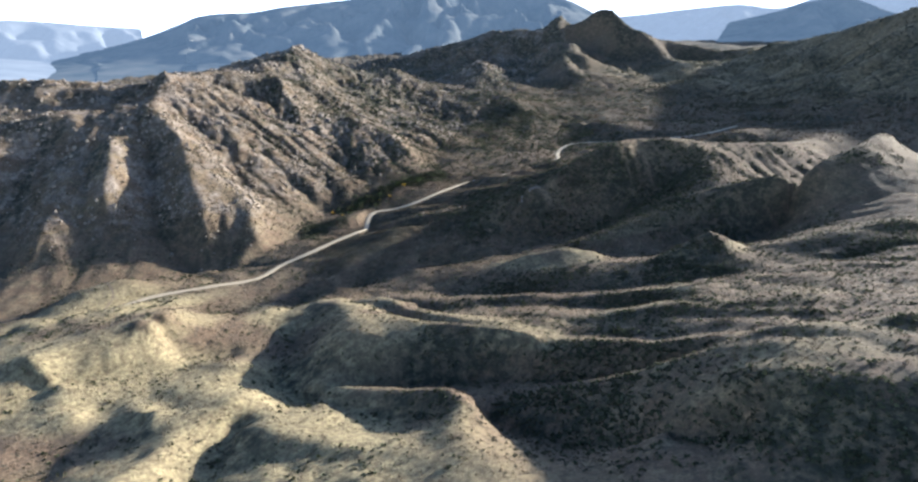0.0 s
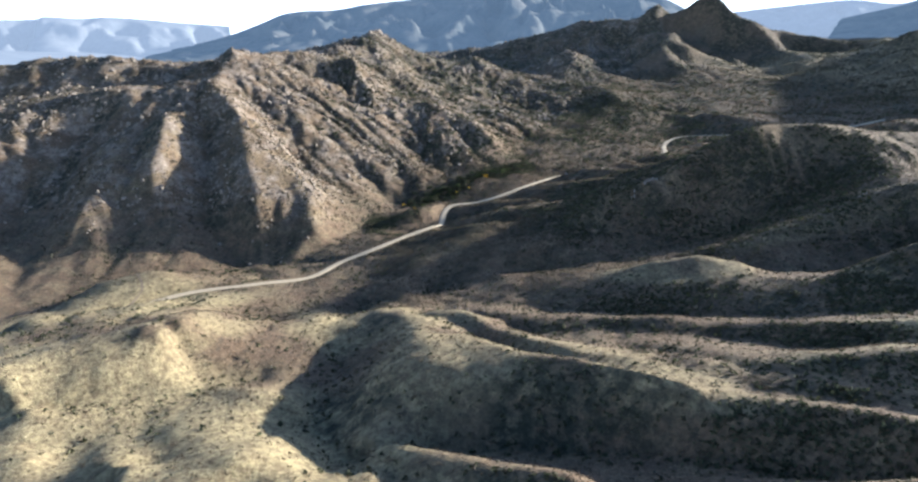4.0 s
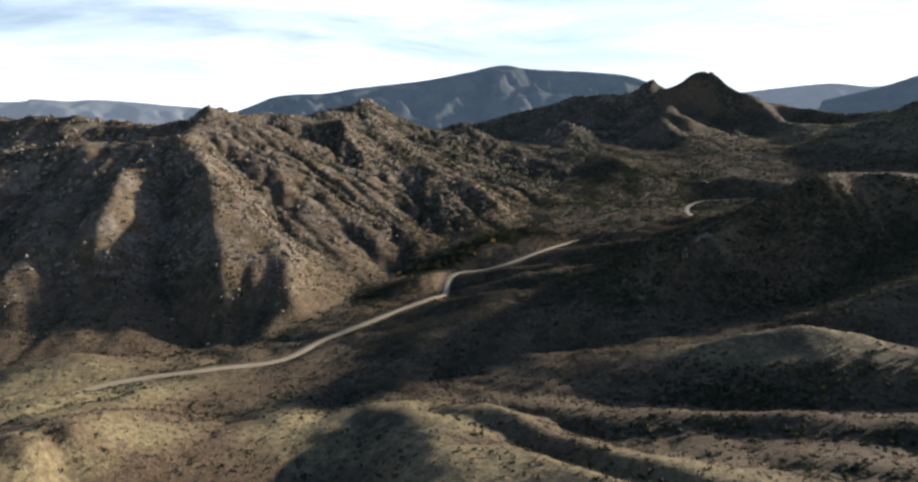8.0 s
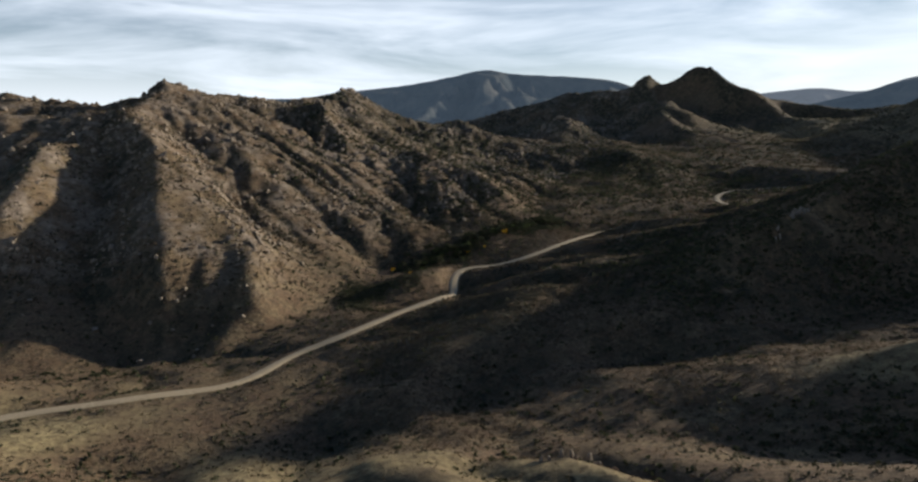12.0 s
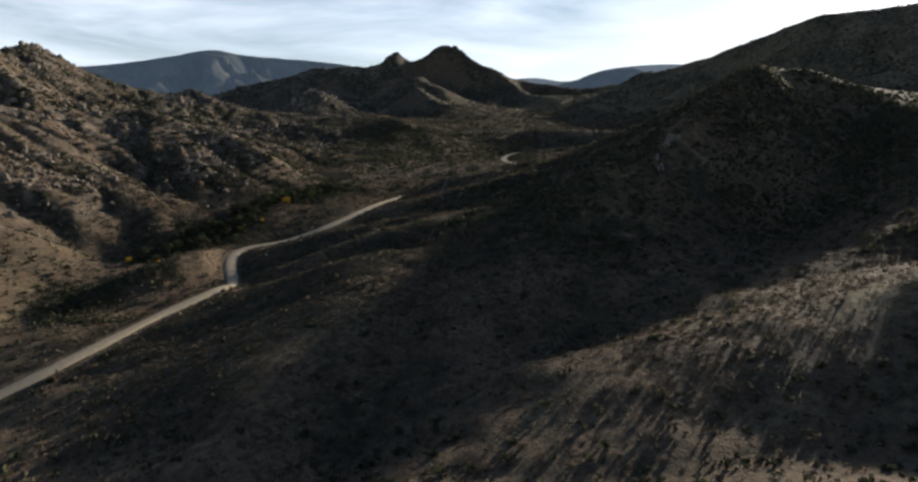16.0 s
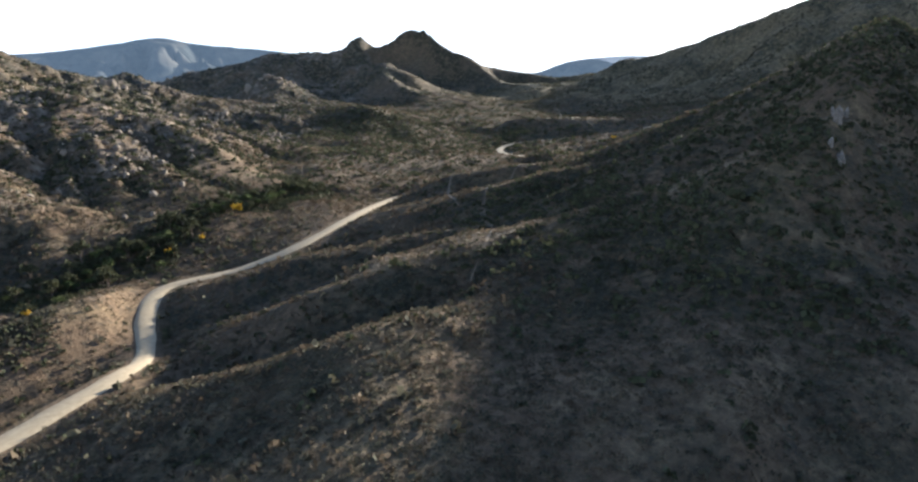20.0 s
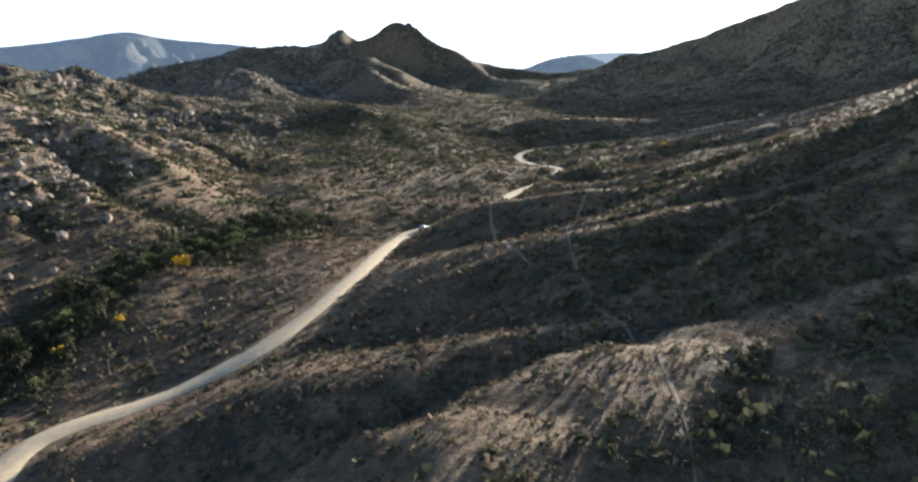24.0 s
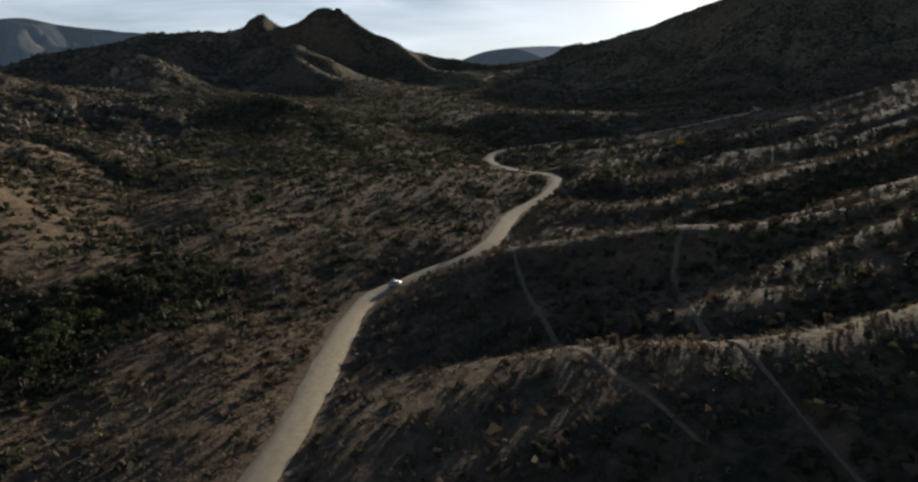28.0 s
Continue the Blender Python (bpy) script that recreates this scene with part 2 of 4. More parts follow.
crest((190, 480, 39), (150, 515, 28), (118, 540, 16), (70, 560, 5), (30, 580, -6))
gully((230, 545, 55), (196, 575, 33), (160, 602, 21), (128, 622, 10), (100, 645, 5))
gully((290, 572, 55), (250, 622, 32), (215, 650, 19), (180, 680, 8))
gully((520, 610, 60), (440, 602, 52), (350, 655, 31), (280, 700, 17), (235, 722, 6))
crest((190, 535, 42), (148, 528, 26), (120, 530, 17), (100, 545, 12), (84, 556, 8), (66, 572, 4), (52, 586, -0), (40, 597, -5))
gully((150, 556, 23), (118, 578, 10), (92, 593, 2), (72, 604, -4), (48, 618, -8))
crest((160, 590, 24), (128, 604, 13), (104, 622, 6), (80, 634, 2), (66, 640, -2))
crest((78, 556, 10), (66, 550, 8), (60, 538, 8))
gully((96, 526, 15), (56, 570, 0), (46, 562, -3), (34, 552, -6))
crest((62, 520, 10), (36, 527, 6), (16, 540, -3), (2, 552, -9))
gully((60, 504, 7), (36, 505, -1), (14, 512, -8), (-6, 524, -13))
crest((100, 486, 16), (62, 474, 5), (38, 470, 4), (14, 462, 6), (-2, 438, 2), (-26, 416, -4), (-42, 386, -3))
crest((40, 490, 11), (18, 485, 10), (3, 501, 3), (-8, 511, -3), (-18, 518, -7))
gully((84, 448, 11), (60, 432, 8), (40, 424, 2), (20, 414, 1), (4, 408, -4))
crest((12, 600, -8), (-8, 597, -4), (-19, 588, -2), (-36, 575, -4), (-52, 560, -10))
gully((-12, 566, -16), (-28, 554, -20), (-50, 540, -23))
# foreground on the west side and under the start of the flight
gully((-70, 362, -20), (-80, 305, 7), (-52, 247, 1), (-57, 200, 6), (-30, 165, 10), (0, 160, 12), (32, 152, 21), (62, 146, 28), (92, 128, 34), (120, 108, 43), (150, 92, 56))
gully((-57, 200, 19), (-84, 214, 16), (-113, 220, 9), (-150, 212, 13), (-190, 190, 13))
gully((-90, 240, 2), (-118, 234, 7), (-140, 256, 20))
crest((-28, 172, 23), (-8, 155, 32), (16, 128, 38), (40, 112, 51), (52, 98, 51), (55, 78, 47), (60, 40, 58), (80, -20, 77))
crest((-16, 145, 28), (8, 118, 29), (32, 102, 40), (44, 88, 51), (47, 68, 53), (52, 30, 61), (72, -30, 78), soft=6.0)
crest((66, 124, 32), (84, 108, 42), (104, 100, 54), (128, 88, 70), (150, 80, 85), (176, 76, 95), (240, 60, 105), (360, -30, 132))
crest((76, 98, 41), (96, 90, 51), (120, 78, 66), (142, 70, 82), (168, 66, 94), (232, 50, 104), (352, -40, 131), soft=6.0)
gully((58, 104, 27), (72, 88, 34), (86, 66, 45), (104, 48, 56), (140, 30, 72))
crest((95, 40, 62), (130, 44, 81), (146, 38, 95), (180, 22, 100), (280, -40, 120))
crest((-150, 226, 26), (-166, 212, 24), (-182, 190, 16), (-205, 150, 16), soft=6.0)
crest((-62, 166, 23), (-66, 140, 35), (-86, 116, 33), (-110, 60, 43), (-150, -40, 59))
gully((-108, 150, 20), (-132, 120, 22), (-150, 60, 30), (-190, -60, 44))
crest((-140, 300, 14), (-138, 270, 29), (-140, 246, 40), (-152, 248, 32), (-176, 240, 28), (-196, 214, 29), (-250, 205, 20), (-330, 190, 11), soft=7.0)
crest((-110, 340, -18), (-140, 352, -11), (-190, 340, 2), (-250, 300, 8))
crest((-262, 398, -7), (-228, 408, -2), (-212, 412, -5))
crest((-154, 160, 11), (-132, 155, 21), (-113, 139, 36), (-102, 102, 30))
gully((-197, 206, 34), (-166, 180, 18), (-151, 165, 13), (-157, 152, 25), (-151, 130, 18), (-145, 102, 18))
gully((-63, 124, 20), (-67, 98, 27), (-70, 84, 29))
crest((-55, 114, 36), (-17, 90, 41), (6, 72, 45), (17, 56, 49))
# far lowlands and the land behind the start
gully((-3600, 300, -70), (-2200, 700, -66), (-1500, 1100, -58), (-1100, 1500, -44), (-900, 2200, -52), (-1000, 4000, -60))
crest((-900, 1350, 10), (-650, 1250, 82), (-420, 1250, 105), (-245, 1160, 118))
crest((-760, 1700, 20), (-500, 1600, 66), (-250, 1640, 80))
gully((-500, 2100, -10), (-150, 1850, 61), (40, 1650, 60))
gully((0, 2700, 40), (700, 2500, 60), (1500, 2300, 90), (2600, 2400, 120))
crest((1700, 1700, 150), (2100, 2100, 170), (2700, 2300, 190))
crest((2200, 500, 180), (2800, 300, 160))
crest((500, -300, 160), (900, -500, 221), (1800, -900, 300))
gully((-300, -300, 40), (-900, -200, -10), (-1800, -100, -50))
crest((0, -400, 90), (-200, -900, 120))


def nearest(x, y, pts):
    """Distance to a line in plan, and the line's height there."""
    best, z = np.full(x.shape, 1e18), np.zeros(x.shape)
    for a, b in zip(pts[:-1], pts[1:]):
        dx, dy = b[0] - a[0], b[1] - a[1]
        t = np.clip(((x - a[0]) * dx + (y - a[1]) * dy) / (dx * dx + dy * dy), 0, 1)
        d = (x - a[0] - t * dx) ** 2 + (y - a[1] - t * dy) ** 2
        near = d < best
        best = np.where(near, d, best)
        z = np.where(near, a[2] + t * (b[2] - a[2]), z)
    return best, z


def spline(pts, step=3.0):
    """A smooth line through the points."""
    p = np.vstack([2 * pts[0] - pts[1], pts, 2 * pts[-1] - pts[-2]])
    out = []
    for i in range(1, len(p) - 2):
        n = max(2, int(np.linalg.norm(p[i + 1] - p[i]) / step))
        for k in range(n):
            t = k / n
            out.append(0.5 * (2 * p[i] + (p[i + 1] - p[i - 1]) * t + (2 * p[i - 1] - 5 * p[i] + 4 * p[i + 1] - p[i + 2]) * t * t
                              + (3 * p[i] - p[i - 1] - 3 * p[i + 1] + p[i + 2]) * t ** 3))
    out.append(p[-2])
    return np.array(out)


ROAD_FINE = spline(ROAD, 6.0)


def rocky(x, y, z):
    """How far the land is bare broken rock: the western and far hills above the valley."""
    return smooth(-14, 22, z + 0.0 * x) * smooth(0, 60, -(x - 0.55 * (y - 640)) - 10) * smooth(420, 520, y)


def flat_blur(a, r):
    """Three box means of half-width r cells."""
    for _ in range(3):
        for axis in (0, 1):
            pad = [(0, 0), (0, 0)]
            pad[axis] = (r + 1, r)
            c = np.cumsum(np.pad(a, pad, mode="edge"), axis=axis)
            a = (np.take(c, range(2 * r + 1, c.shape[axis]), axis) - np.take(c, range(0, c.shape[axis] - 2 * r - 1), axis)) / (2 * r + 1)
    return a


def carve(z, cell, passes, power, soak):
    """Rain run down the land: water gathers along the steepest way and cuts gullies."""
    ny, nx = z.shape
    ways = [(dy, dx) for dy in (-1, 0, 1) for dx in (-1, 0, 1) if dy or dx]
    index = np.arange(ny * nx).reshape(ny, nx)
    for _ in range(passes):
        p, q = np.pad(z, 1, mode="edge"), np.pad(index, 1, mode="edge")
        best, to = np.full(z.shape, 1e-4), index.copy()
        for dy, dx in ways:
            fall = (z - p[1 + dy:1 + dy + ny, 1 + dx:1 + dx + nx]) / (cell * math.hypot(dx, dy))
            more = fall > best
            best = np.where(more, fall, best)
            to = np.where(more, q[1 + dy:1 + dy + ny, 1 + dx:1 + dx + nx], to)
        order, goal = np.argsort(-z, axis=None).tolist(), to.ravel().tolist()
        water = [1.0] * (ny * nx)
        for i in order:
            if goal[i] != i:
                water[goal[i]] += water[i]
        area = np.minimum(np.array(water).reshape(z.shape), 260)
        drop = z - z.ravel()[to]
        z = z - np.minimum(power * area ** 0.5 * best, 0.6 * drop)
        p = np.pad(z, 1, mode="edge")
        z = z + soak * (p[:-2, 1:-1] + p[2:, 1:-1] + p[1:-1, :-2] + p[1:-1, 2:] - 4 * z)
    return z, area


CELL = 4.0
EX, EY = np.arange(-820, 780, CELL), np.arange(-60, 1560, CELL)
CUT = WET = RIDGE = None
EASE = np.zeros((len(EY), len(EX)))


def runnels(x, y, sheet=None):
    sheet = CUT if sheet is None else sheet
    u, v = np.clip((x - EX[0]) / CELL, 0, len(EX) - 1.001), np.clip((y - EY[0]) / CELL, 0, len(EY) - 1.001)
    i, j = u.astype(int), v.astype(int)
    u, v = u - i, v - j
    return (sheet[j, i] * (1 - u) + sheet[j, i + 1] * u) * (1 - v) + (sheet[j + 1, i] * (1 - u) + sheet[j + 1, i + 1] * u) * v


FX, FY, FCELL = np.arange(-900, 1900, 11.0), np.arange(760, 2350, 11.0), 11.0
FAR_CUT = np.zeros((len(FY), len(FX)))


def far_runnels(x, y):
    u, v = np.clip((x - FX[0]) / FCELL, 0, len(FX) - 1.001), np.clip((y - FY[0]) / FCELL, 0, len(FY) - 1.001)
    i, j = u.astype(int), v.astype(int)
    u, v = u - i, v - j
    cut = (FAR_CUT[j, i] * (1 - u) + FAR_CUT[j, i + 1] * u) * (1 - v) + (FAR_CUT[j + 1, i] * (1 - u) + FAR_CUT[j + 1, i + 1] * u) * v
    return cut * np.maximum(smooth(1330, 1520, y), smooth(600, 760, x))


def tied(x, y):
    """Height drawn from all lines, with the distance to the nearest line and its height."""
    wx = x + 9 * fbm(x, y, 90, 2, 61)
    wy = y + 9 * fbm(x, y, 90, 2, 62)
    near_path = smooth(1400, 700, np.hypot(x, y - 300))
    wx, wy = x + (wx - x) * (1.6 - near_path), y + (wy - y) * (1.6 - near_path)
    num, den = np.zeros(x.shape), np.zeros(x.shape)
    close, rail = np.full(x.shape, 1e9), np.zeros(x.shape)
    for pts, soft in LINES:
        d2, z = nearest(wx, wy, pts)
        rail = np.where(d2 < close, z, rail)
        close = np.minimum(close, d2)
        d = np.sqrt(d2 + soft * soft)
        w = 1.0 / (d ** 1.4 * (1 + (d / 55.0) ** 2))
        num += w * z
        den += w
    return num / den, np.sqrt(close), rail


def height(x, y):
    x, y = np.asarray(x, float), np.asarray(y, float)
    h = tied(x, y)[0] + runnels(x, y, EASE) + far_runnels(x, y)
    rock = rocky(x, y, h)
    far = smooth(900, 1500, np.hypot(x, y - 300))
    h = h + (1.1 + 1.2 * far) * fbm(x, y, 46, 3, 5) + 0.4 * fbm(x, y, 9, 2, 9)
    rough = 1 - np.abs(fbm(x, y, 60, 4, 21, 0.6))
    top = smooth(45, 105, h) * (0.5 + 0.5 * far) + 0.75 * smooth(0.15, 0.6, fbm(x, y, 80, 2, 35))
    top = np.clip(top + 0.5 * smooth(740, 880, y), 0.12, 1)
    h = h + rock * (7.0 * top * (rough - 0.6) + (0.6 + 1.4 * top) * fbm(x, y, 22, 3, 33))
    if CUT is not None:
        crag = 1 - np.abs(fbm(x, y, 15, 3, 37, 0.6))
        h = h + rock * top * 4.6 * smooth(0.55, 0.95, crag) * smooth(-0.3, 0.3, fbm(x, y, 55, 2, 39)) + runnels(x, y)
    h = h + far * 16 * (1 - np.abs(fbm(x, y, 240, 4, 44)) - 0.55) * smooth(0, 120, h)
    d2, z = nearest(x, y, ROAD_FINE)
    return h + (z - h) * smooth(13, 3.6, np.sqrt(d2))


_ex, _ey = np.meshgrid(EX, EY)
_edge = smooth(0, 80, np.minimum(np.minimum(_ex - EX[0], EX[-1] - _ex), np.minimum(_ey - EY[0], EY[-1] - _ey)))
# even slopes between the lines, as on worn hills
_raw, _close, _rail = tied(_ex, _ey)
_even, _hold = _raw.copy(), smooth(5.0, 1.5, _close) * 0.95
for _k in range(500):
    _p = np.pad(_even, 1, mode="edge")
    _even = (_p[:-2, 1:-1] + _p[2:, 1:-1] + _p[1:-1, :-2] + _p[1:-1, 2:]) / 4
    _even += _hold * (_rail - _even)
EASE = (0.5 * _even + 0.5 * flat_blur(_even, 1) - _raw) * _edge
_base = height(_ex, _ey)
_wet, _flow = carve(_base + 1.2 * fbm(_ex, _ey, 30, 3, 91), CELL, 34, 0.10, 0.03)
_wet = _wet - _base
_wet = np.clip((_wet - flat_blur(_wet, 10)) * 1.1, -7.0, 4.5) * (0.42 - 0.2 * smooth(460, 420, _ey) * smooth(-20, 20, _ex) + 0.35 * smooth(480, 540, _ey) * smooth(40, 100, _ex) + 0.6 * rocky(_ex, _ey, _base) * smooth(680, 800, _ey))
CUT = _wet * _edge
WET = flat_blur(smooth(8, 70, _flow), 1) * _edge
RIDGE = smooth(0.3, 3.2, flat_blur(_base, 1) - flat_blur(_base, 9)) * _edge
# the same on the far mountains, more coarsely
_fx, _fy = np.meshgrid(FX, FY)
_base = height(_fx, _fy)
_wet = carve(_base + 5 * fbm(_fx, _fy, 90, 3, 95), FCELL, 26, 0.30, 0.03)[0] - _base
_wet = np.clip((_wet - flat_blur(_wet, 9)) * 1.2, -30, 16)
FAR_CUT = _wet * smooth(0, 150, np.minimum(np.minimum(_fx - FX[0], FX[-1] - _fx), np.minimum(_fy - FY[0], FY[-1] - _fy)))


# ---- materials ----
def material(name):
    m = bpy.data.materials.new(name)
    m.use_nodes = True
    return m, m.node_tree.nodes, m.node_tree.links, m.node_tree.nodes["Principled BSDF"]


def node(nodes, kind, **inputs):
    n = nodes.new(kind)
    for k, v in inputs.items():
        n.inputs[k.replace("_", " ")].default_value = v
    return n


def mix(nodes, links, fac, a, b):
    n = nodes.new("ShaderNodeMix")
    n.data_type = "RGBA"
    for sock, v in ((0, fac), (6, a), (7, b)):
        if hasattr(v, "is_output"):
            links.new(v, n.inputs[sock])
        else:
            n.inputs[sock].default_value = v if sock == 0 else (*v, 1)
    return n.outputs[2]


def ramp(nodes, links, value, a, b):
    n = nodes.new("ShaderNodeMapRange")
    n.inputs["From Min"].default_value, n.inputs["From Max"].default_value = a, b
    links.new(value, n.inputs["Value"])
    return n.outputs["Result"]


def noise_at(nodes, links, vec, scale, detail=4, rough=0.55):
    n = node(nodes, "ShaderNodeTexNoise", Scale=scale, Detail=detail, Roughness=rough)
    links.new(vec, n.inputs["Vector"])
    return n.outputs["Fac"]


def bump(nodes, links, value, bsdf, strength, distance):
    b = node(nodes, "ShaderNodeBump", Strength=strength, Distance=distance)
    links.new(value, b.inputs["Height"])
    links.new(b.outputs["Normal"], bsdf.inputs["Normal"])


def ground_material():
    m, n, l, bsdf = material("dry_hillside")
    geo = n.new("ShaderNodeNewGeometry")
    pos = geo.outputs["Position"]
    sep = n.new("ShaderNodeSeparateXYZ")
    l.new(pos, sep.inputs[0])
    big, mid, fine = noise_at(n, l, pos, 0.012, 5), noise_at(n, l, pos, 0.09, 5, 0.6), noise_at(n, l, pos, 0.55, 4, 0.7)
    grass = mix(n, l, ramp(n, l, fine, 0.35, 0.68), (0.125, 0.09, 0.054), (0.28, 0.21, 0.122))
    soil = mix(n, l, ramp(n, l, fine, 0.3, 0.7), (0.10, 0.066, 0.042), (0.205, 0.138, 0.085))
    base = mix(n, l, ramp(n, l, mid, 0.36, 0.58), grass, soil)
    base = mix(n, l, ramp(n, l, big, 0.42, 0.66), base, soil)
    mottle = noise_at(n, l, pos, 0.30, 4, 0.7)
    base = mix(n, l, ramp(n, l, mottle, 0.52, 0.66), base, (0.085, 0.066, 0.046))
    # pale grass flats by the creek mouth; crest sunlight and haze painted here too
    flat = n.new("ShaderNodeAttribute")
    flat.attribute_name = "meadow_light"
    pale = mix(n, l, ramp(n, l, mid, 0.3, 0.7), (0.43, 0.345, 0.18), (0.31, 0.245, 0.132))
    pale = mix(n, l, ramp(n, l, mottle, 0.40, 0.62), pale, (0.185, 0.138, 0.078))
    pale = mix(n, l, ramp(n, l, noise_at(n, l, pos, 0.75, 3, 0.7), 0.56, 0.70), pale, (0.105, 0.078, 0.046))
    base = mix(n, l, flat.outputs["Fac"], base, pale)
    # broken granite on the western hills
    rock = n.new("ShaderNodeAttribute")
    rock.attribute_name = "rock"
    voro = node(n, "ShaderNodeTexVoronoi", Scale=0.22)
    l.new(pos, voro.inputs["Vector"])
    stone = mix(n, l, ramp(n, l, voro.outputs["Distance"], 0.0, 0.9), (0.36, 0.29, 0.22), (0.17, 0.13, 0.10))
    spots = n.new("ShaderNodeMath")
    spots.operation = "MULTIPLY"
    l.new(rock.outputs["Fac"], spots.inputs[0])
    l.new(ramp(n, l, noise_at(n, l, pos, 0.05, 6, 0.7), 0.45, 0.6), spots.inputs[1])
    base = mix(n, l, spots.outputs[0], base, stone)
    # evergreen scrub, with the shade of slopes turned from the sun in its colour
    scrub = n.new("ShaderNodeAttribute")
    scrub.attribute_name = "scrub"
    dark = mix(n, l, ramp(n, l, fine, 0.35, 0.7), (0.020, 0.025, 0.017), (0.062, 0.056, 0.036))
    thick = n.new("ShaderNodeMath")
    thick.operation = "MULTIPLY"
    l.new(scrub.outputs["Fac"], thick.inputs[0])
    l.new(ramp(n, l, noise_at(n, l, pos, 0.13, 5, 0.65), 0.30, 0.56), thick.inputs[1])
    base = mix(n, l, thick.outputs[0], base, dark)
    l.new(base, bsdf.inputs["Base Color"])
    bsdf.inputs["Roughness"].default_value = 0.95
    bsdf.inputs["Specular IOR Level"].default_value = 0.15
    clod = noise_at(n, l, pos, 1.5, 3, 0.7)
    both = n.new("ShaderNodeMath")
    both.operation = "MULTIPLY_ADD"
    l.new(clod, both.inputs[0])
    both.inputs[1].default_value = 0.45
    l.new(fine, both.inputs[2])
    bump(n, l, both.outputs[0], bsdf, 0.75, 1.0)
    return m


def simple(name, dark, light, scale, rough=0.9, relief=0.3, distance=0.1):
    m, n, l, bsdf = material(name)
    geo = n.new("ShaderNodeNewGeometry")
    a = noise_at(n, l, geo.outputs["Position"], scale, 5, 0.65)
    b = noise_at(n, l, geo.outputs["Position"], scale * 0.07, 3)
    col = mix(n, l, ramp(n, l, a, 0.33, 0.68), dark, light)
    col = mix(n, l, ramp(n, l, b, 0.35, 0.75), col, tuple(0.5 * (u + v) for u, v in zip(dark, light)))
    l.new(col, bsdf.inputs["Base Color"])
    bsdf.inputs["Roughness"].default_value = rough
    bsdf.inputs["Specular IOR Level"].default_value = 0.2
    bump(n, l, a, bsdf, relief, distance)
    return m


def leaf_material(name, dark, light):
    m, n, l, bsdf = material(name)
    info = n.new("ShaderNodeNewGeometry")
    spread = mix(n, l, info.outputs["Random Per Island"], dark, light)
    grain = noise_at(n, l, info.outputs["Position"], 0.06, 3)
    tone = mix(n, l, ramp(n, l, grain, 0.35, 0.7), spread, dark)
    l.new(tone, bsdf.inputs["Base Color"])
    bsdf.inputs["Roughness"].default_value = 0.85
    bsdf.inputs["Specular IOR Level"].default_value = 0.15
    thin, both = n.new("ShaderNodeBsdfTranslucent"), n.new("ShaderNodeMixShader")
    l.new(tone, thin.inputs["Color"])
    both.inputs[0].default_value = 0.22
    out = [k for k in n if k.type == "OUTPUT_MATERIAL"][0]
    l.new(bsdf.outputs[0], both.inputs[1])
    l.new(thin.outputs[0], both.inputs[2])
    l.new(both.outputs[0], out.inputs["Surface"])
    return m


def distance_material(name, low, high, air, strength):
    """Far mountains behind kilometres of air: a plain backdrop that glows a little, the haze put into its colour and
    glow.
    """
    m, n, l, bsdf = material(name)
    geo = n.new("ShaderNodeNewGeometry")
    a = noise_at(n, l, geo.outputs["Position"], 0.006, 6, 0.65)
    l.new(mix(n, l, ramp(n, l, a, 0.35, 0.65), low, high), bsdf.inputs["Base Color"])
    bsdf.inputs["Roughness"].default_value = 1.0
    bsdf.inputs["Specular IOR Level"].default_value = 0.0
    # glow stands for the haze in front of the slopes
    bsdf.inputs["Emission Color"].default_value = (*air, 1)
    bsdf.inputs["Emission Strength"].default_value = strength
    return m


GROUND = ground_material()
DIRT = simple("packed_dirt", (0.31, 0.245, 0.16), (0.47, 0.385, 0.265), 0.8, 0.95, 0.3, 0.1)
TRAIL = simple("trodden_earth", (0.13, 0.095, 0.064), (0.22, 0.168, 0.115), 0.9, 0.95, 0.3, 0.1)
GRANITE = simple("weathered_granite", (0.13, 0.103, 0.08), (0.32, 0.262, 0.2), 0.5, 0.9, 0.6, 0.4)
PALE_ROCK = simple("pale_granite", (0.12, 0.10, 0.085), (0.29, 0.255, 0.215), 0.6, 0.9, 0.6, 0.3)
BRUSH = leaf_material("dry_brush", (0.095, 0.07, 0.046), (0.20, 0.152, 0.10))
SAGE = leaf_material("grey_sage", (0.06, 0.056, 0.038), (0.15, 0.135, 0.088))
EVERGREEN = leaf_material("evergreen_leaf", (0.042, 0.046, 0.025), (0.115, 0.115, 0.06))
WILLOW = leaf_material("willow_leaf", (0.05, 0.07, 0.025), (0.14, 0.15, 0.06))
GOLD = leaf_material("autumn_leaf", (0.42, 0.26, 0.02), (0.75, 0.52, 0.06))
BARK = simple("bark", (0.06, 0.045, 0.035), (0.17, 0.13, 0.10), 3.0)


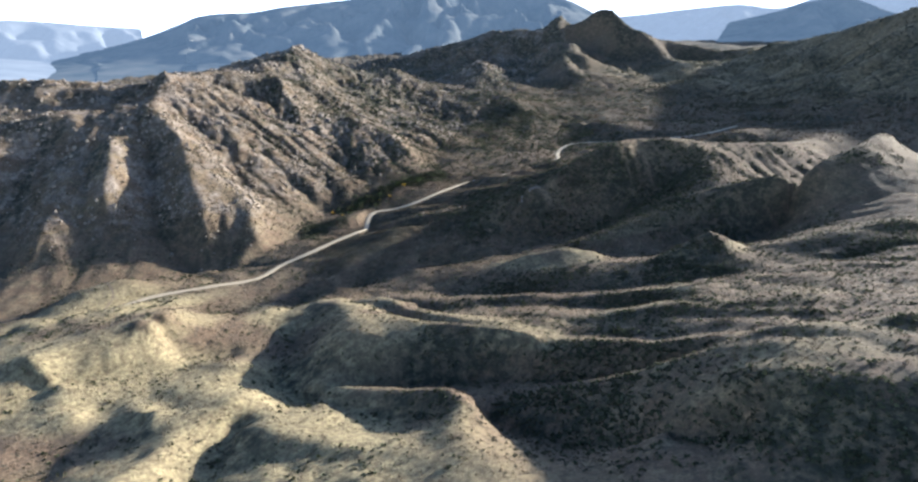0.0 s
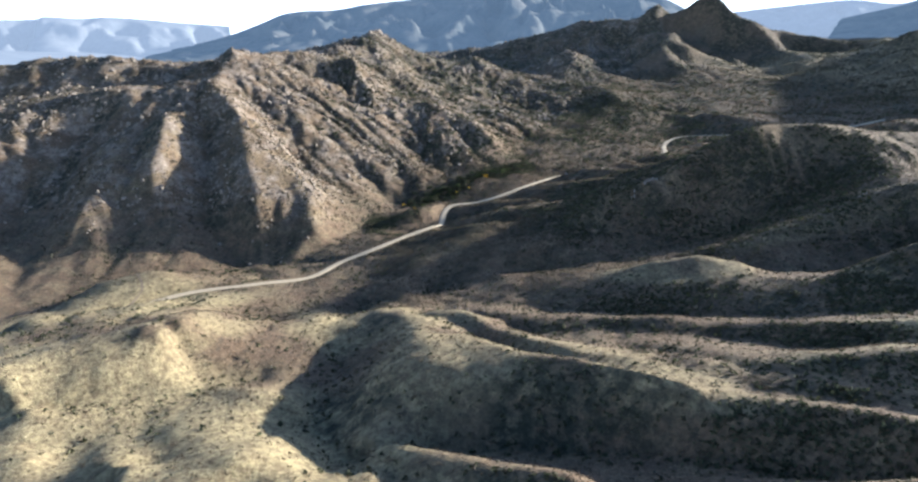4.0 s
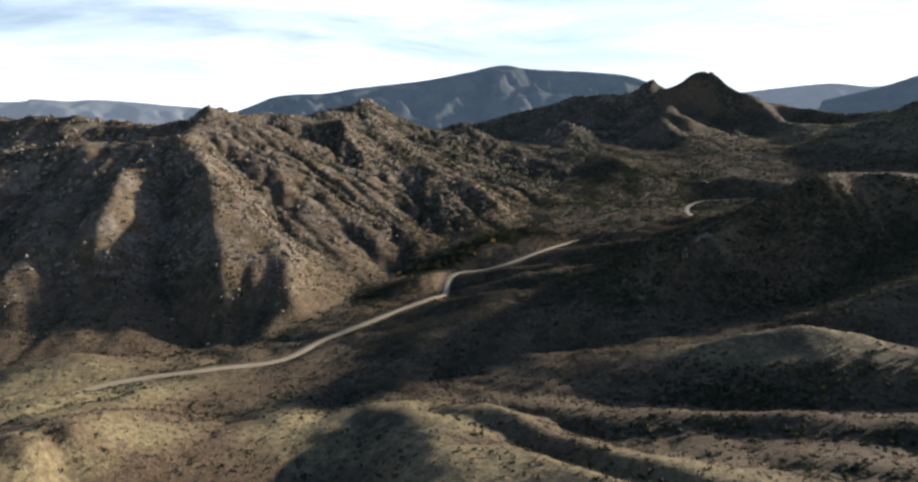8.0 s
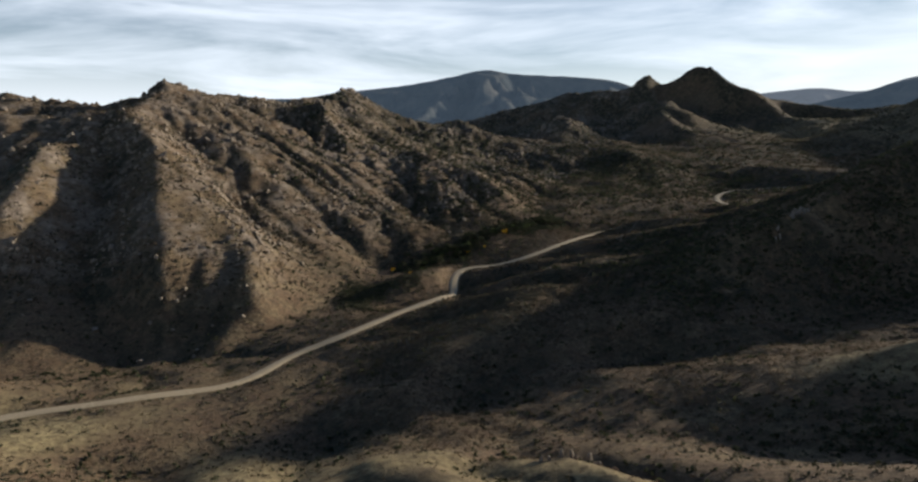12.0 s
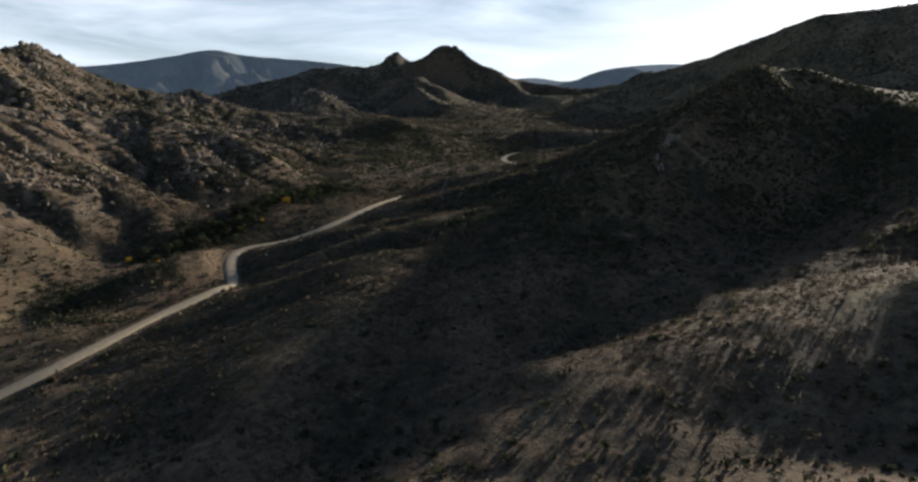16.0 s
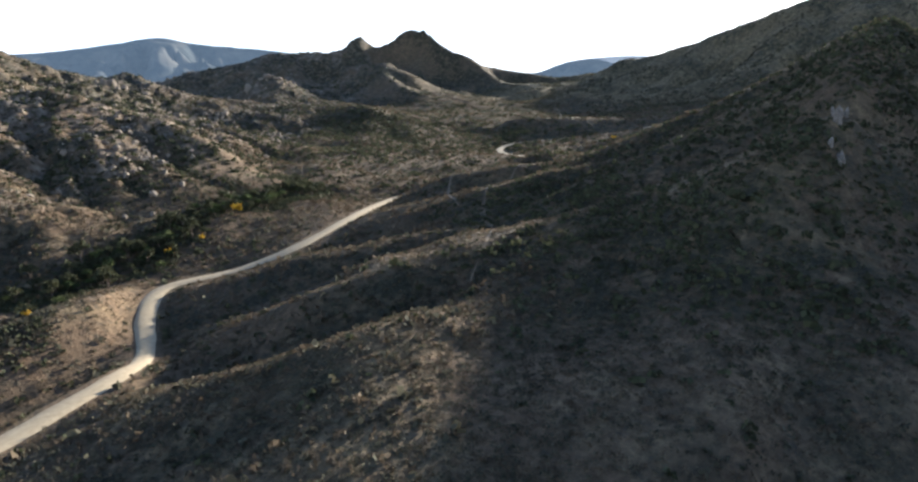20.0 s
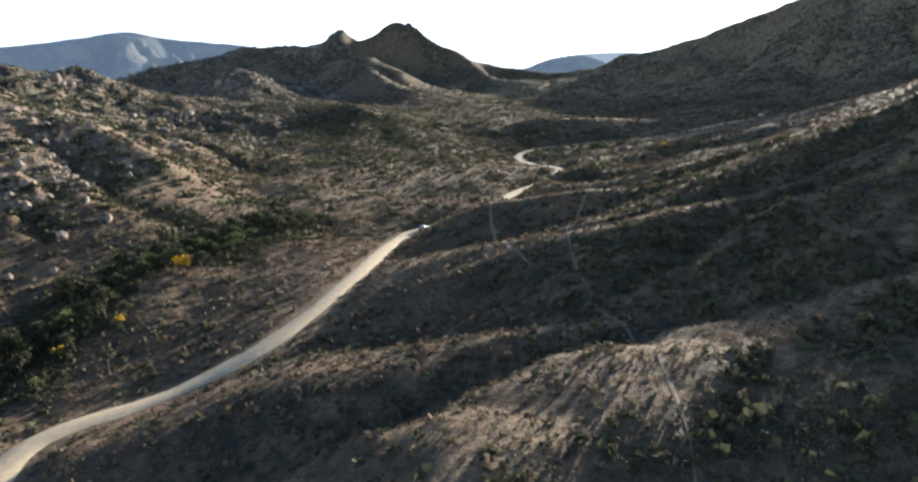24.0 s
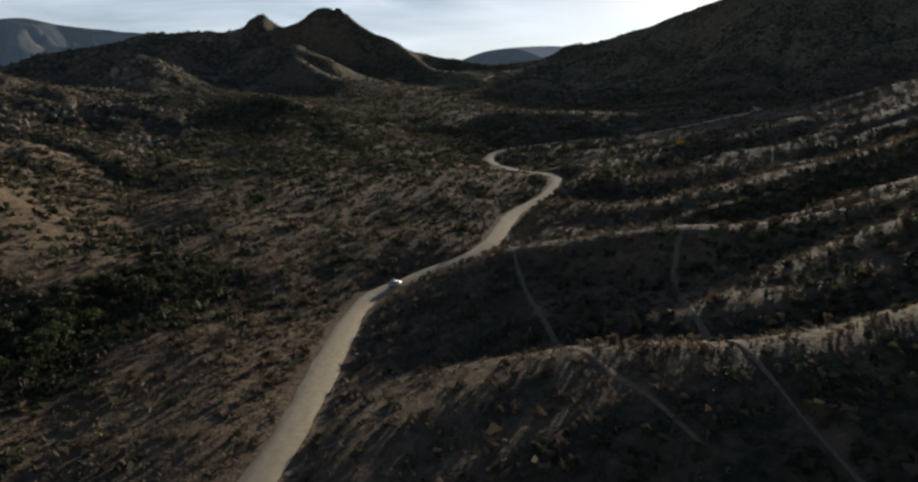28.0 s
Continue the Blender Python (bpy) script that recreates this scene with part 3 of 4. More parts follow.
# ---- meshes ----
def mesh_of(name, verts, faces, mat, smooth_shade=False):
    """A mesh from an array of points and an array of faces with the same number of corners."""
    verts, faces = np.asarray(verts, np.float32), np.asarray(faces, np.int32)
    me = bpy.data.meshes.new(name)
    k = faces.shape[1]
    me.vertices.add(len(verts))
    me.vertices.foreach_set("co", verts.ravel())
    me.loops.add(faces.size)
    me.loops.foreach_set("vertex_index", faces.ravel())
    me.polygons.add(len(faces))
    me.polygons.foreach_set("loop_start", np.arange(0, faces.size, k, dtype=np.int32))
    me.polygons.foreach_set("loop_total", np.full(len(faces), k, np.int32))
    me.polygons.foreach_set("use_smooth", np.full(len(faces), smooth_shade, bool))
    me.update(calc_edges=True)
    me.materials.append(mat)
    return me


def grid_faces(nx, ny):
    i = np.arange(nx * ny).reshape(ny, nx)
    return np.stack([i[:-1, :-1], i[:-1, 1:], i[1:, 1:], i[1:, :-1]], -1).reshape(-1, 4)


def attribute(me, name, values):
    me.attributes.new(name, "FLOAT", "POINT").data.foreach_set("value", np.asarray(values, np.float32))


def spaced(lo, low, a, b, high, hi, step, most, grow=1.03):
    """Steps that are even between a and b, widen to the most by low and high, and further out towards lo and hi."""
    def side(v, bound, end):
        out, s_, far = [], step, abs(end - v)
        gone = 0.0
        while gone < far:
            s_ = min(s_ * grow, most) if gone < abs(bound - v) else s_ * 1.09
            gone += s_
            out.append(gone)
        return np.array(out)

    mid = np.arange(a, b, step)
    return np.concatenate([mid[0] - side(mid[0], low, lo)[::-1], mid, mid[-1] + side(mid[-1], high, hi)])


# ---- the ground ----
def height_low(x, y):
    return np.where((x < -900) & (y < 4200), -40.0, 40.0)


def meadow_light_mask(x, y):
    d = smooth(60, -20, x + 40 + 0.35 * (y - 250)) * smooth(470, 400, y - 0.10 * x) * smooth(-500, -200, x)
    # far western plain, its haze put in as pale ground colour
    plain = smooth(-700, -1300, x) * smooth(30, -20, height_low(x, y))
    # haze over the eastern mountain, put in as paler ground colour
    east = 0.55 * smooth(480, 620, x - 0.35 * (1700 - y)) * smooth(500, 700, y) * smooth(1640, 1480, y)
    # grassy ridge tops, paled further to carry the sunlight on the crests
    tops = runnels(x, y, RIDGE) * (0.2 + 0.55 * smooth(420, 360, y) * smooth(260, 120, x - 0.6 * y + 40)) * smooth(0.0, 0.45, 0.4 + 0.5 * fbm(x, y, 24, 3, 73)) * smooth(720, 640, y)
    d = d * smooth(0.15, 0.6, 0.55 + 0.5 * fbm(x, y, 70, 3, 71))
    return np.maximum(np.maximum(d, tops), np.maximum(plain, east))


def scrub_shade_mask(x, y, z, nx, ny):
    """Evergreens, with shade put in as dark colour, on slopes turned from the sun; evergreens in gullies and far
    heights.
    """
    # shade in the colour: darker where the slope turns from the sun
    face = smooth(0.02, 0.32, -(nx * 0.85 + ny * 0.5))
    # dark scrub left off the eastern mountain, so it stays pale as in haze
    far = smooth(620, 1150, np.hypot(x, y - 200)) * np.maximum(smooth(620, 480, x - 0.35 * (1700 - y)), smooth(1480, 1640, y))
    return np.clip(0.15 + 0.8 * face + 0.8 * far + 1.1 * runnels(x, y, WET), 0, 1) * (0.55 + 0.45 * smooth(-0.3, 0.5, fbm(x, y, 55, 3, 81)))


gx = spaced(-4700, -750, -330, 400, 1350, 4700, 2.4, 10)
gy = spaced(-1500, -100, 10, 800, 2000, 4600, 2.4, 10)
GX, GY = np.meshgrid(gx, gy)
GZ = height(GX.ravel(), GY.ravel()).reshape(GX.shape)
me = mesh_of("ground", np.stack([GX, GY, GZ], -1).reshape(-1, 3), grid_faces(len(gx), len(gy)), GROUND, True)
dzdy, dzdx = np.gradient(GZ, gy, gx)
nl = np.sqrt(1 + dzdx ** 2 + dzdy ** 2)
attribute(me, "rock", rocky(GX, GY, GZ).ravel())
attribute(me, "meadow_light", meadow_light_mask(GX, GY).ravel())
attribute(me, "scrub", scrub_shade_mask(GX, GY, GZ, -dzdx / nl, -dzdy / nl).ravel())
tagged(new("ground", me), "dry grassy hills with gullies, brown soil and scrub", "ground", kind="structure")


def level(x, y):
    """Height of the ground sheet as built."""
    x, y = np.asarray(x, float), np.asarray(y, float)
    i = np.clip(np.searchsorted(gx, x) - 1, 0, len(gx) - 2)
    j = np.clip(np.searchsorted(gy, y) - 1, 0, len(gy) - 2)
    u, v = (x - gx[i]) / (gx[i + 1] - gx[i]), (y - gy[j]) / (gy[j + 1] - gy[j])
    return (GZ[j, i] * (1 - u) + GZ[j, i + 1] * u) * (1 - v) + (GZ[j + 1, i] * (1 - u) + GZ[j + 1, i + 1] * u) * v


def strip(name, line, width, lift, mat, across=5, seed=3, wobble=0.12):
    """A way laid on the ground along a line."""
    p = spline(np.array(line, float)[:, :2], 2.0)
    d = np.gradient(p, axis=0)
    d /= np.linalg.norm(d, axis=1, keepdims=True)
    side = np.stack([d[:, 1], -d[:, 0]], -1)
    s = np.arange(len(p)) * 2.0
    half = width / 2 * (1 + wobble * vnoise(s / 14, s * 0, seed))
    rows = []
    for k in range(across):
        f = k / (across - 1) * 2 - 1
        q = p + side * (half * f + 0.25 * vnoise(s / 5, s * 0 + k, seed + 9))[:, None]
        z = level(q[:, 0], q[:, 1]) + lift * (1 - 0.9 * abs(f) ** 3)
        rows.append(np.c_[q, z])
    v = np.stack(rows, 1).reshape(-1, 3)
    return mesh_of(name, v, grid_faces(across, len(p)), mat, True)


tagged(new("road", strip("road", ROAD, 5.4, 0.45, DIRT, 7)), "pale packed dirt road winding through the valley", "road", kind="structure")


# ---- far ranges ----
def far_range(name, label, skyline, foot, depth, mat, seed, rough=0.16):
    """A distant range: a ridge line with gullied flanks that reach down towards the viewer."""
    p = spline(np.array(skyline, float), 26)
    d = np.gradient(p[:, :2], axis=0)
    d /= np.linalg.norm(d, axis=1, keepdims=True)
    toward = np.stack([d[:, 1], -d[:, 0]], -1)
    s = np.arange(len(p)) * 26.0
    rows, fall = [], p[:, 2] - foot
    for k in range(-10, 61):
        t = k / 60
        q = p[:, :2] + toward * (depth * t)
        bend = s + 160 * fbm(s, s * 0 + t * depth, 420, 2, seed + 3)
        rib = 1 - np.abs(fbm(bend, s * 0 + t * depth * 0.33, 300, 4, seed, 0.55)) * 1.5
        knob = fbm(s, s * 0 + t * depth, 190, 4, seed + 9, 0.6)
        drop = abs(t) ** 0.85 * (1 if t > 0 else 2.2)
        z = (foot + fall * (1 - np.minimum(drop, 1.2)) + fall * rough * (2.4 * (rib - 0.5) + 0.8 * knob) * min(1, abs(t) * 6) * (1 - max(t, 0))
             + fall * 0.007 * fbm(s, s * 0, 150, 3, seed + 5, 0.6))
        z = np.minimum(z, foot + fall * (1 - 0.55 * min(drop, 1.2)))
        rows.append(np.c_[q, z])
    v = np.stack(rows, 0).reshape(-1, 3)
    ob = new(name, mesh_of(name, v, grid_faces(len(p), 71), mat, True))
    return tagged(ob, label, "mountain range", kind="structure")


AIR_BLUE = distance_material("haze_slope_blue", (0.05, 0.06, 0.065), (0.115, 0.11, 0.10), (0.14, 0.19, 0.245), 0.21)
AIR_PALE = distance_material("haze_slope_pale", (0.07, 0.075, 0.08), (0.12, 0.12, 0.12), (0.38, 0.43, 0.49), 0.26)
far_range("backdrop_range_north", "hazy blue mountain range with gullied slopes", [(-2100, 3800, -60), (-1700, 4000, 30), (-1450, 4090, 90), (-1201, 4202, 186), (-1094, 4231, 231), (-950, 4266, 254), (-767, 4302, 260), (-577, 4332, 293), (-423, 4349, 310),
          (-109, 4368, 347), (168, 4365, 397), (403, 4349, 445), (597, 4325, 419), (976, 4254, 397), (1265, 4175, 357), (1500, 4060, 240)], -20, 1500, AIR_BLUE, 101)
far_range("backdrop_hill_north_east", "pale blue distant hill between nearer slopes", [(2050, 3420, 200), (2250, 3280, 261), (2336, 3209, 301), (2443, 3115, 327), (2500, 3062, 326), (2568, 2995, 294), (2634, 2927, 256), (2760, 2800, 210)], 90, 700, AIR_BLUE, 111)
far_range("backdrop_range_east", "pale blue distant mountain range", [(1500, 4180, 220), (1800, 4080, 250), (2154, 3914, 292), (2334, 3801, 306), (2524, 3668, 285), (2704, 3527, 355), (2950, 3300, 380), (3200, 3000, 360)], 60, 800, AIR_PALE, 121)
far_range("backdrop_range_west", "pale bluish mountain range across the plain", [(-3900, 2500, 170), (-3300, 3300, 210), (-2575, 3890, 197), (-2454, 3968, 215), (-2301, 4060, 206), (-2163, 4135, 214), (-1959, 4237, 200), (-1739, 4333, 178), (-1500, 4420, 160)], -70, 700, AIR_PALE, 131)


def far_plain():
    """The plain between the hills and the western range: an added pale sheet, haze in its colour and glow."""
    a, r = np.meshgrid(np.radians(np.linspace(-78, -16, 60)), np.linspace(2500, 4600, 30))
    x, y = r * np.sin(a), r * np.cos(a)
    z = level(x, y) + 5 + 3 * fbm(x, y, 400, 2, 141)
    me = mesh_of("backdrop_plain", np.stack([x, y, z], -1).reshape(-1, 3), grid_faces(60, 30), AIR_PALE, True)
    return tagged(new("backdrop_plain", me), "pale hazy desert plain below the hills", "plain", kind="structure")


far_plain()


# ---- scrub, stones and boulders ----
TRAILS = (([(220, 660), (199, 650), (173, 639), (154, 624), (136, 605), (121, 585)], 0.9),
          ([(172, 692), (145, 655), (126, 620), (118, 600)], 0.8),
          ([(121, 585), (112, 570), (99, 545), (87, 530), (76, 517), (66, 508)], 0.36),
          ([(160, 703), (185, 694), (205, 690)], 1.0),
          ([(-228, 352), (-222, 378), (-232, 400), (-252, 418)], 1.2))


def cards(rng, count, spread, size, flat=0.75):
    """A clump of small leaf sprays: quads round a low dome."""
    a, r = rng.uniform(0, 2 * np.pi, count), np.sqrt(rng.uniform(0.05, 1, count)) * spread
    c = np.c_[r * np.cos(a), r * np.sin(a), rng.uniform(0.12, 1.0, count) * flat * np.sqrt(np.maximum(0.1, 1 - (r / spread) ** 2 * 0.8))]
    u = rng.normal(size=(count, 3))
    u /= np.linalg.norm(u, axis=1, keepdims=True)
    v = np.cross(u, rng.normal(size=(count, 3)))
    v /= np.linalg.norm(v, axis=1, keepdims=True)
    k = size * rng.uniform(0.6, 1.3, (count, 1))
    return np.stack([c - u * k - v * k * 0.5, c + u * k * 0.8 - v * k * 0.7, c + u * k + v * k * 0.6, c - u * k * 0.7 + v * k * 0.8], 1)


def sown(rng, count, x0, x1, y0, y1, keep):
    """Places strewn over a rectangle, thinned by keep(x, y), a chance between 0 and 1."""
    xs, ys, got = [], [], 0
    while got < count:
        x, y = rng.uniform(x0, x1, count), rng.uniform(y0, y1, count)
        rim = np.minimum(np.minimum(x - x0, x1 - x), np.minimum(y - y0, y1 - y)) + 22 * fbm(x, y, 40, 2, 77)
        ok = rng.uniform(size=count) < keep(x, y) * smooth(0, 45, rim)
        xs.append(x[ok])
        ys.append(y[ok])
        got += int(ok.sum())
    return np.concatenate(xs)[:count], np.concatenate(ys)[:count]


def off_road(x, y):
    clear = nearest(x, y, ROAD_FINE)[0] > 4.3 ** 2
    for line, width in TRAILS:
        clear &= nearest(x, y, np.c_[np.array(line, float), np.zeros(len(line))])[0] > (0.5 * width + 0.4) ** 2
    return clear * 1.0


def slope_at(x, y, e=4.0):
    return (level(x + e, y) - level(x - e, y)) / (2 * e), (level(x, y + e) - level(x, y - e)) / (2 * e)


def thicket(name, label, rng, x, y, lo, hi, mat, count=12, spread=0.62, size=0.27, flat=0.75, corners=4):
    protos = [cards(rng, count, spread, size, flat)[:, :corners] for _ in range(10)]
    pick = rng.integers(0, 10, len(x))
    scale = lo + (hi - lo) * rng.uniform(0, 1, len(x)) ** 2
    turn = rng.uniform(0, 2 * np.pi, len(x))
    base = np.stack(protos)[pick]
    c, s_ = np.cos(turn)[:, None, None], np.sin(turn)[:, None, None]
    k = scale[:, None, None]
    vx = (base[..., 0] * c - base[..., 1] * s_) * k + x[:, None, None]
    vy = (base[..., 0] * s_ + base[..., 1] * c) * k + y[:, None, None]
    vz = base[..., 2] * k * rng.uniform(0.8, 1.25, len(x))[:, None, None] + (level(x, y) - 0.1 * scale)[:, None, None]
    v = np.stack([vx, vy, vz], -1).reshape(-1, 3)
    f = np.arange(len(v)).reshape(-1, corners)
    return tagged(new(name, mesh_of(name, v, f, mat)), label, "shrubs", kind="stuff")


rng = np.random.default_rng(5)


def patchy(x, y, size, seed, lo=-0.4, hi=0.5):
    return smooth(lo, hi, fbm(x, y, size, 3, seed))


def shady(x, y):
    sx, sy = slope_at(x, y)
    return smooth(-0.05, 0.35, sx * 0.85 + sy * 0.5)


def keep_brush(x, y):
    return off_road(x, y) * (0.25 + 0.75 * patchy(x, y, 28, 301)) * (1 - 0.3 * meadow_light_mask(x, y))


def keep_sage(x, y):
    return off_road(x, y) * (0.2 + 0.8 * patchy(x, y, 36, 311)) * (1 - 0.5 * meadow_light_mask(x, y))


def keep_green(x, y):
    wet = np.clip(2.2 * runnels(x, y, WET), 0, 1)
    return off_road(x, y) * np.maximum(wet, (0.06 + 0.5 * shady(x, y)) * (0.15 + 0.85 * patchy(x, y, 40, 321)) * (1 - 0.8 * meadow_light_mask(x, y)))


def keep_hill(x, y):
    return off_road(x, y) * smooth(-25, 5, level(x, y)) * (0.2 + 0.8 * patchy(x, y, 45, 331))


def keep_cover(x, y):
    return off_road(x, y) * (0.55 + 0.45 * patchy(x, y, 26, 341)) * (1 - 0.6 * meadow_light_mask(x, y))


def keep_foothill(x, y):
    return off_road(x, y) * np.clip(0.25 + 0.6 * shady(x, y) + 1.5 * runnels(x, y, WET), 0, 1) * (0.2 + 0.8 * patchy(x, y, 45, 351))


def keep_flank(x, y):
    return off_road(x, y) * (0.04 + 0.96 * shady(x, y) ** 1.5) * smooth(4, 16, level(x, y)) * (0.25 + 0.75 * patchy(x, y, 32, 361))


def keep_slope(x, y):
    return off_road(x, y) * shady(x, y) * (0.15 + 0.85 * patchy(x, y, 34, 371)) * (1 - 0.8 * meadow_light_mask(x, y)) * smooth(20, 90, x + 0.2 * y)


def keep_bank(x, y):
    return off_road(x, y) * (0.3 + 0.7 * patchy(x, y, 22, 381))


def keep_far(x, y):
    # thinned on the eastern mountain to keep its painted haze pale
    return keep_hill(x, y) * (1 - 0.75 * smooth(480, 620, x - 0.35 * (1700 - y)) * smooth(1640, 1480, y))


thicket("dry_brush", "brown dry brush that covers the eastern slopes", rng, *sown(rng, 90000, -80, 345, 330, 780, keep_cover), 0.4, 1.15, BRUSH, 9, 0.8, 0.27, corners=3)
thicket("tan_brush", "tan and brown dry brush over the ridges and flats", rng, *sown(rng, 50000, -330, 640, 0, 500, keep_brush), 0.45, 1.25, BRUSH, 8, 0.78, 0.3, corners=3)
thicket("valley_brush", "brown brush over the upper valley", rng, *sown(rng, 40000, 60, 900, 560, 1480, keep_cover), 0.9, 2.4, BRUSH, 6, 0.68, 0.48, corners=3)
thicket("mountain_brush", "grey-brown brush over the eastern mountain", rng, *sown(rng, 16000, 650, 1500, 560, 1700, keep_hill), 1.6, 4.2, SAGE, 6, 0.66, 0.48, corners=3)
thicket("foothill_scrub", "dark green scrub over the rocky foothills", rng, *sown(rng, 15000, -180, 420, 690, 1350, keep_foothill), 1.1, 3.0, EVERGREEN, 7, 0.65, 0.36)
thicket("hillside_evergreens", "dark green chaparral on the shaded flank of the eastern hill", rng, *sown(rng, 11000, 20, 560, 360, 680, keep_flank), 0.8, 2.4, EVERGREEN, 8, 0.66, 0.33)
thicket("knoll_brush", "dull brown brush over the knolls above the road", rng, *sown(rng, 11000, -60, 130, 400, 530, off_road), 0.5, 1.2, SAGE, 9, 0.78, 0.28, corners=3)
thicket("grey_sage", "low grey-green sage over the slopes", rng, *sown(rng, 22000, -330, 420, 0, 800, keep_sage), 0.45, 1.5, SAGE, 6, 0.66, 0.33)
thicket("evergreen_scrub", "dark evergreen bushes in gullies and shaded slopes", rng, *sown(rng, 13000, -330, 420, 0, 800, keep_green), 0.6, 2.2, EVERGREEN, 11)
GROVE = spline(np.array([(-30, 628), (-6, 650), (13, 670), (33, 690), (55, 703), (72, 718), (98, 734)], float), 2.0)


def keep_creek(x, y):
    d = np.sqrt(nearest(x, y, np.c_[GROVE, np.zeros(len(GROVE))])[0])
    return off_road(x, y) * smooth(20, 7, d + 6 * fbm(x, y, 18, 2, 371)) * (0.3 + 0.7 * patchy(x, y, 11, 373))


thicket("slope_evergreens", "dark green chaparral on the shaded faces of the near ridges", rng, *sown(rng, 13000, 10, 420, -60, 340, keep_slope), 0.6, 1.9, EVERGREEN, 8, 0.68, 0.33)
thicket("bank_scrub", "dull green and brown scrub on the bank below the road", rng, *sown(rng, 3800, -85, 2, 532, 625, off_road), 0.5, 1.5, SAGE, 9, 0.72, 0.3, corners=3)
thicket("bank_evergreens", "dark green bushes on the bank below the road", rng, *sown(rng, 1500, -85, 0, 530, 600, keep_bank), 0.7, 1.9, EVERGREEN, 9, 0.68, 0.3)
thicket("creek_scrub", "dense dark green shrubs along the creek bed", rng, *sown(rng, 2600, -120, 190, 540, 830, keep_creek), 0.9, 2.3, EVERGREEN, 16, 0.7, 0.26)
thicket("hill_scrub", "dark scrub between the rocks of the western hills", rng, *sown(rng, 20000, -650, 130, 440, 1150, keep_hill), 0.7, 2.2, SAGE, 5, 0.66, 0.36)
thicket("hill_brush", "brown dry brush over the western hills", rng, *sown(rng, 24000, -650, 130, 440, 1150, keep_hill), 0.7, 1.8, BRUSH, 6, 0.66, 0.46, corners=3)
thicket("hill_evergreens", "dark evergreen bushes on the far hills", rng, *sown(rng, 17000, -200, 1300, 780, 1950, keep_far), 1.4, 3.6, EVERGREEN, 8, 0.65, 0.36)


def part(name, me, parent, label=""):
    """One mesh as a part of a thing."""
    ob = new(name, me)
    ob.parent = parent
    if label:
        tagged(ob, label)
    return ob


def from_bmesh(name, bm, mat, smooth_shade=False):
    me = bpy.data.meshes.new(name)
    bm.to_mesh(me)
    bm.free()
    me.materials.append(mat)
    for f in me.polygons:
        f.use_smooth = smooth_shade
    return me


def stone_mesh(name, seed, mat, detail=2, squash=0.75, sharp=0.35):
    """A weathered block of granite with broken sides."""
    bm = bmesh.new()
    bmesh.ops.create_icosphere(bm, subdivisions=detail, radius=1.0)
    r = random.Random(seed)
    cuts = [(Vector((r.gauss(0, 1), r.gauss(0, 1), r.gauss(0, 0.7))).normalized(), r.uniform(0.55, 0.85)) for _ in range(9)]
    for v in bm.verts:
        for axis, reach in cuts:
            over = v.co.dot(axis) - reach
            if over > 0:
                v.co -= axis * over * 0.9
        v.co *= 1 + sharp * 0.4 * noise.noise(v.co * 1.7 + Vector((seed * 3.1, 0, 0)))
        v.co.z *= squash
    return from_bmesh(name, bm, mat)


def set_down(ob, x, y, size, sink=0.35, turn=None, r=random, tilt=12):
    ob.matrix_world = pose(x, y, float(level(x, y)) + size * (0.62 - sink), r.uniform(-tilt, tilt), r.uniform(-tilt, tilt), r.uniform(0, 360)) @ Matrix.Diagonal(
        (size * r.uniform(0.8, 1.25), size * r.uniform(0.7, 1.15), size * r.uniform(0.75, 1.35), 1))
    return ob


STONES = [stone_mesh("boulder", 11 + k, GRANITE, 2, 0.8) for k in range(8)]
r_b = random.Random(77)
# (x, y, spread, how many, smallest, largest): boulders crowd on the crags
CRAGS = [(-309, 895, 26, 26, 1.6, 3.8), (-487, 925, 45, 22, 2.0, 5.0), (-400, 922, 30, 14, 2.0, 4.5), (-245, 1100, 45, 20, 2.2, 5.5), (-180, 1150, 35, 18, 2.5, 5.5),
         (-155, 1384, 30, 26, 3.0, 7.0), (-118, 1230, 40, 18, 2.5, 5.5), (32, 1341, 24, 24, 3.0, 7.5), (-67, 722, 16, 16, 1.0, 2.4), (-200, 770, 45, 16, 1.5, 3.6), (-120, 900, 50, 20, 1.6, 4.2),
         (-46, 920, 40, 20, 1.6, 4.4), (75, 990, 30, 16, 1.8, 4.6), (285, 1545, 40, 22, 3.0, 7.0), (115, 1200, 40, 14, 2.5, 5.0), (-290, 740, 30, 10, 1.3, 3.0), (-165, 505, 26, 12, 1.0, 2.4)]
for cx, cy, spread, many, lo, hi in CRAGS:
    for _ in range(many):
        bx, by = cx + r_b.gauss(0, spread * 0.6), cy + r_b.gauss(0, spread * 0.6)
        size = lo + (hi - lo) * r_b.random() ** 2
        ob = new("boulder", STONES[r_b.randrange(8)])
        set_down(ob, bx, by, size, 0.3, None, r_b)
        tagged(ob, "weathered grey-brown granite boulder on a rocky hill crest", "boulder", "boulders on the western hills")


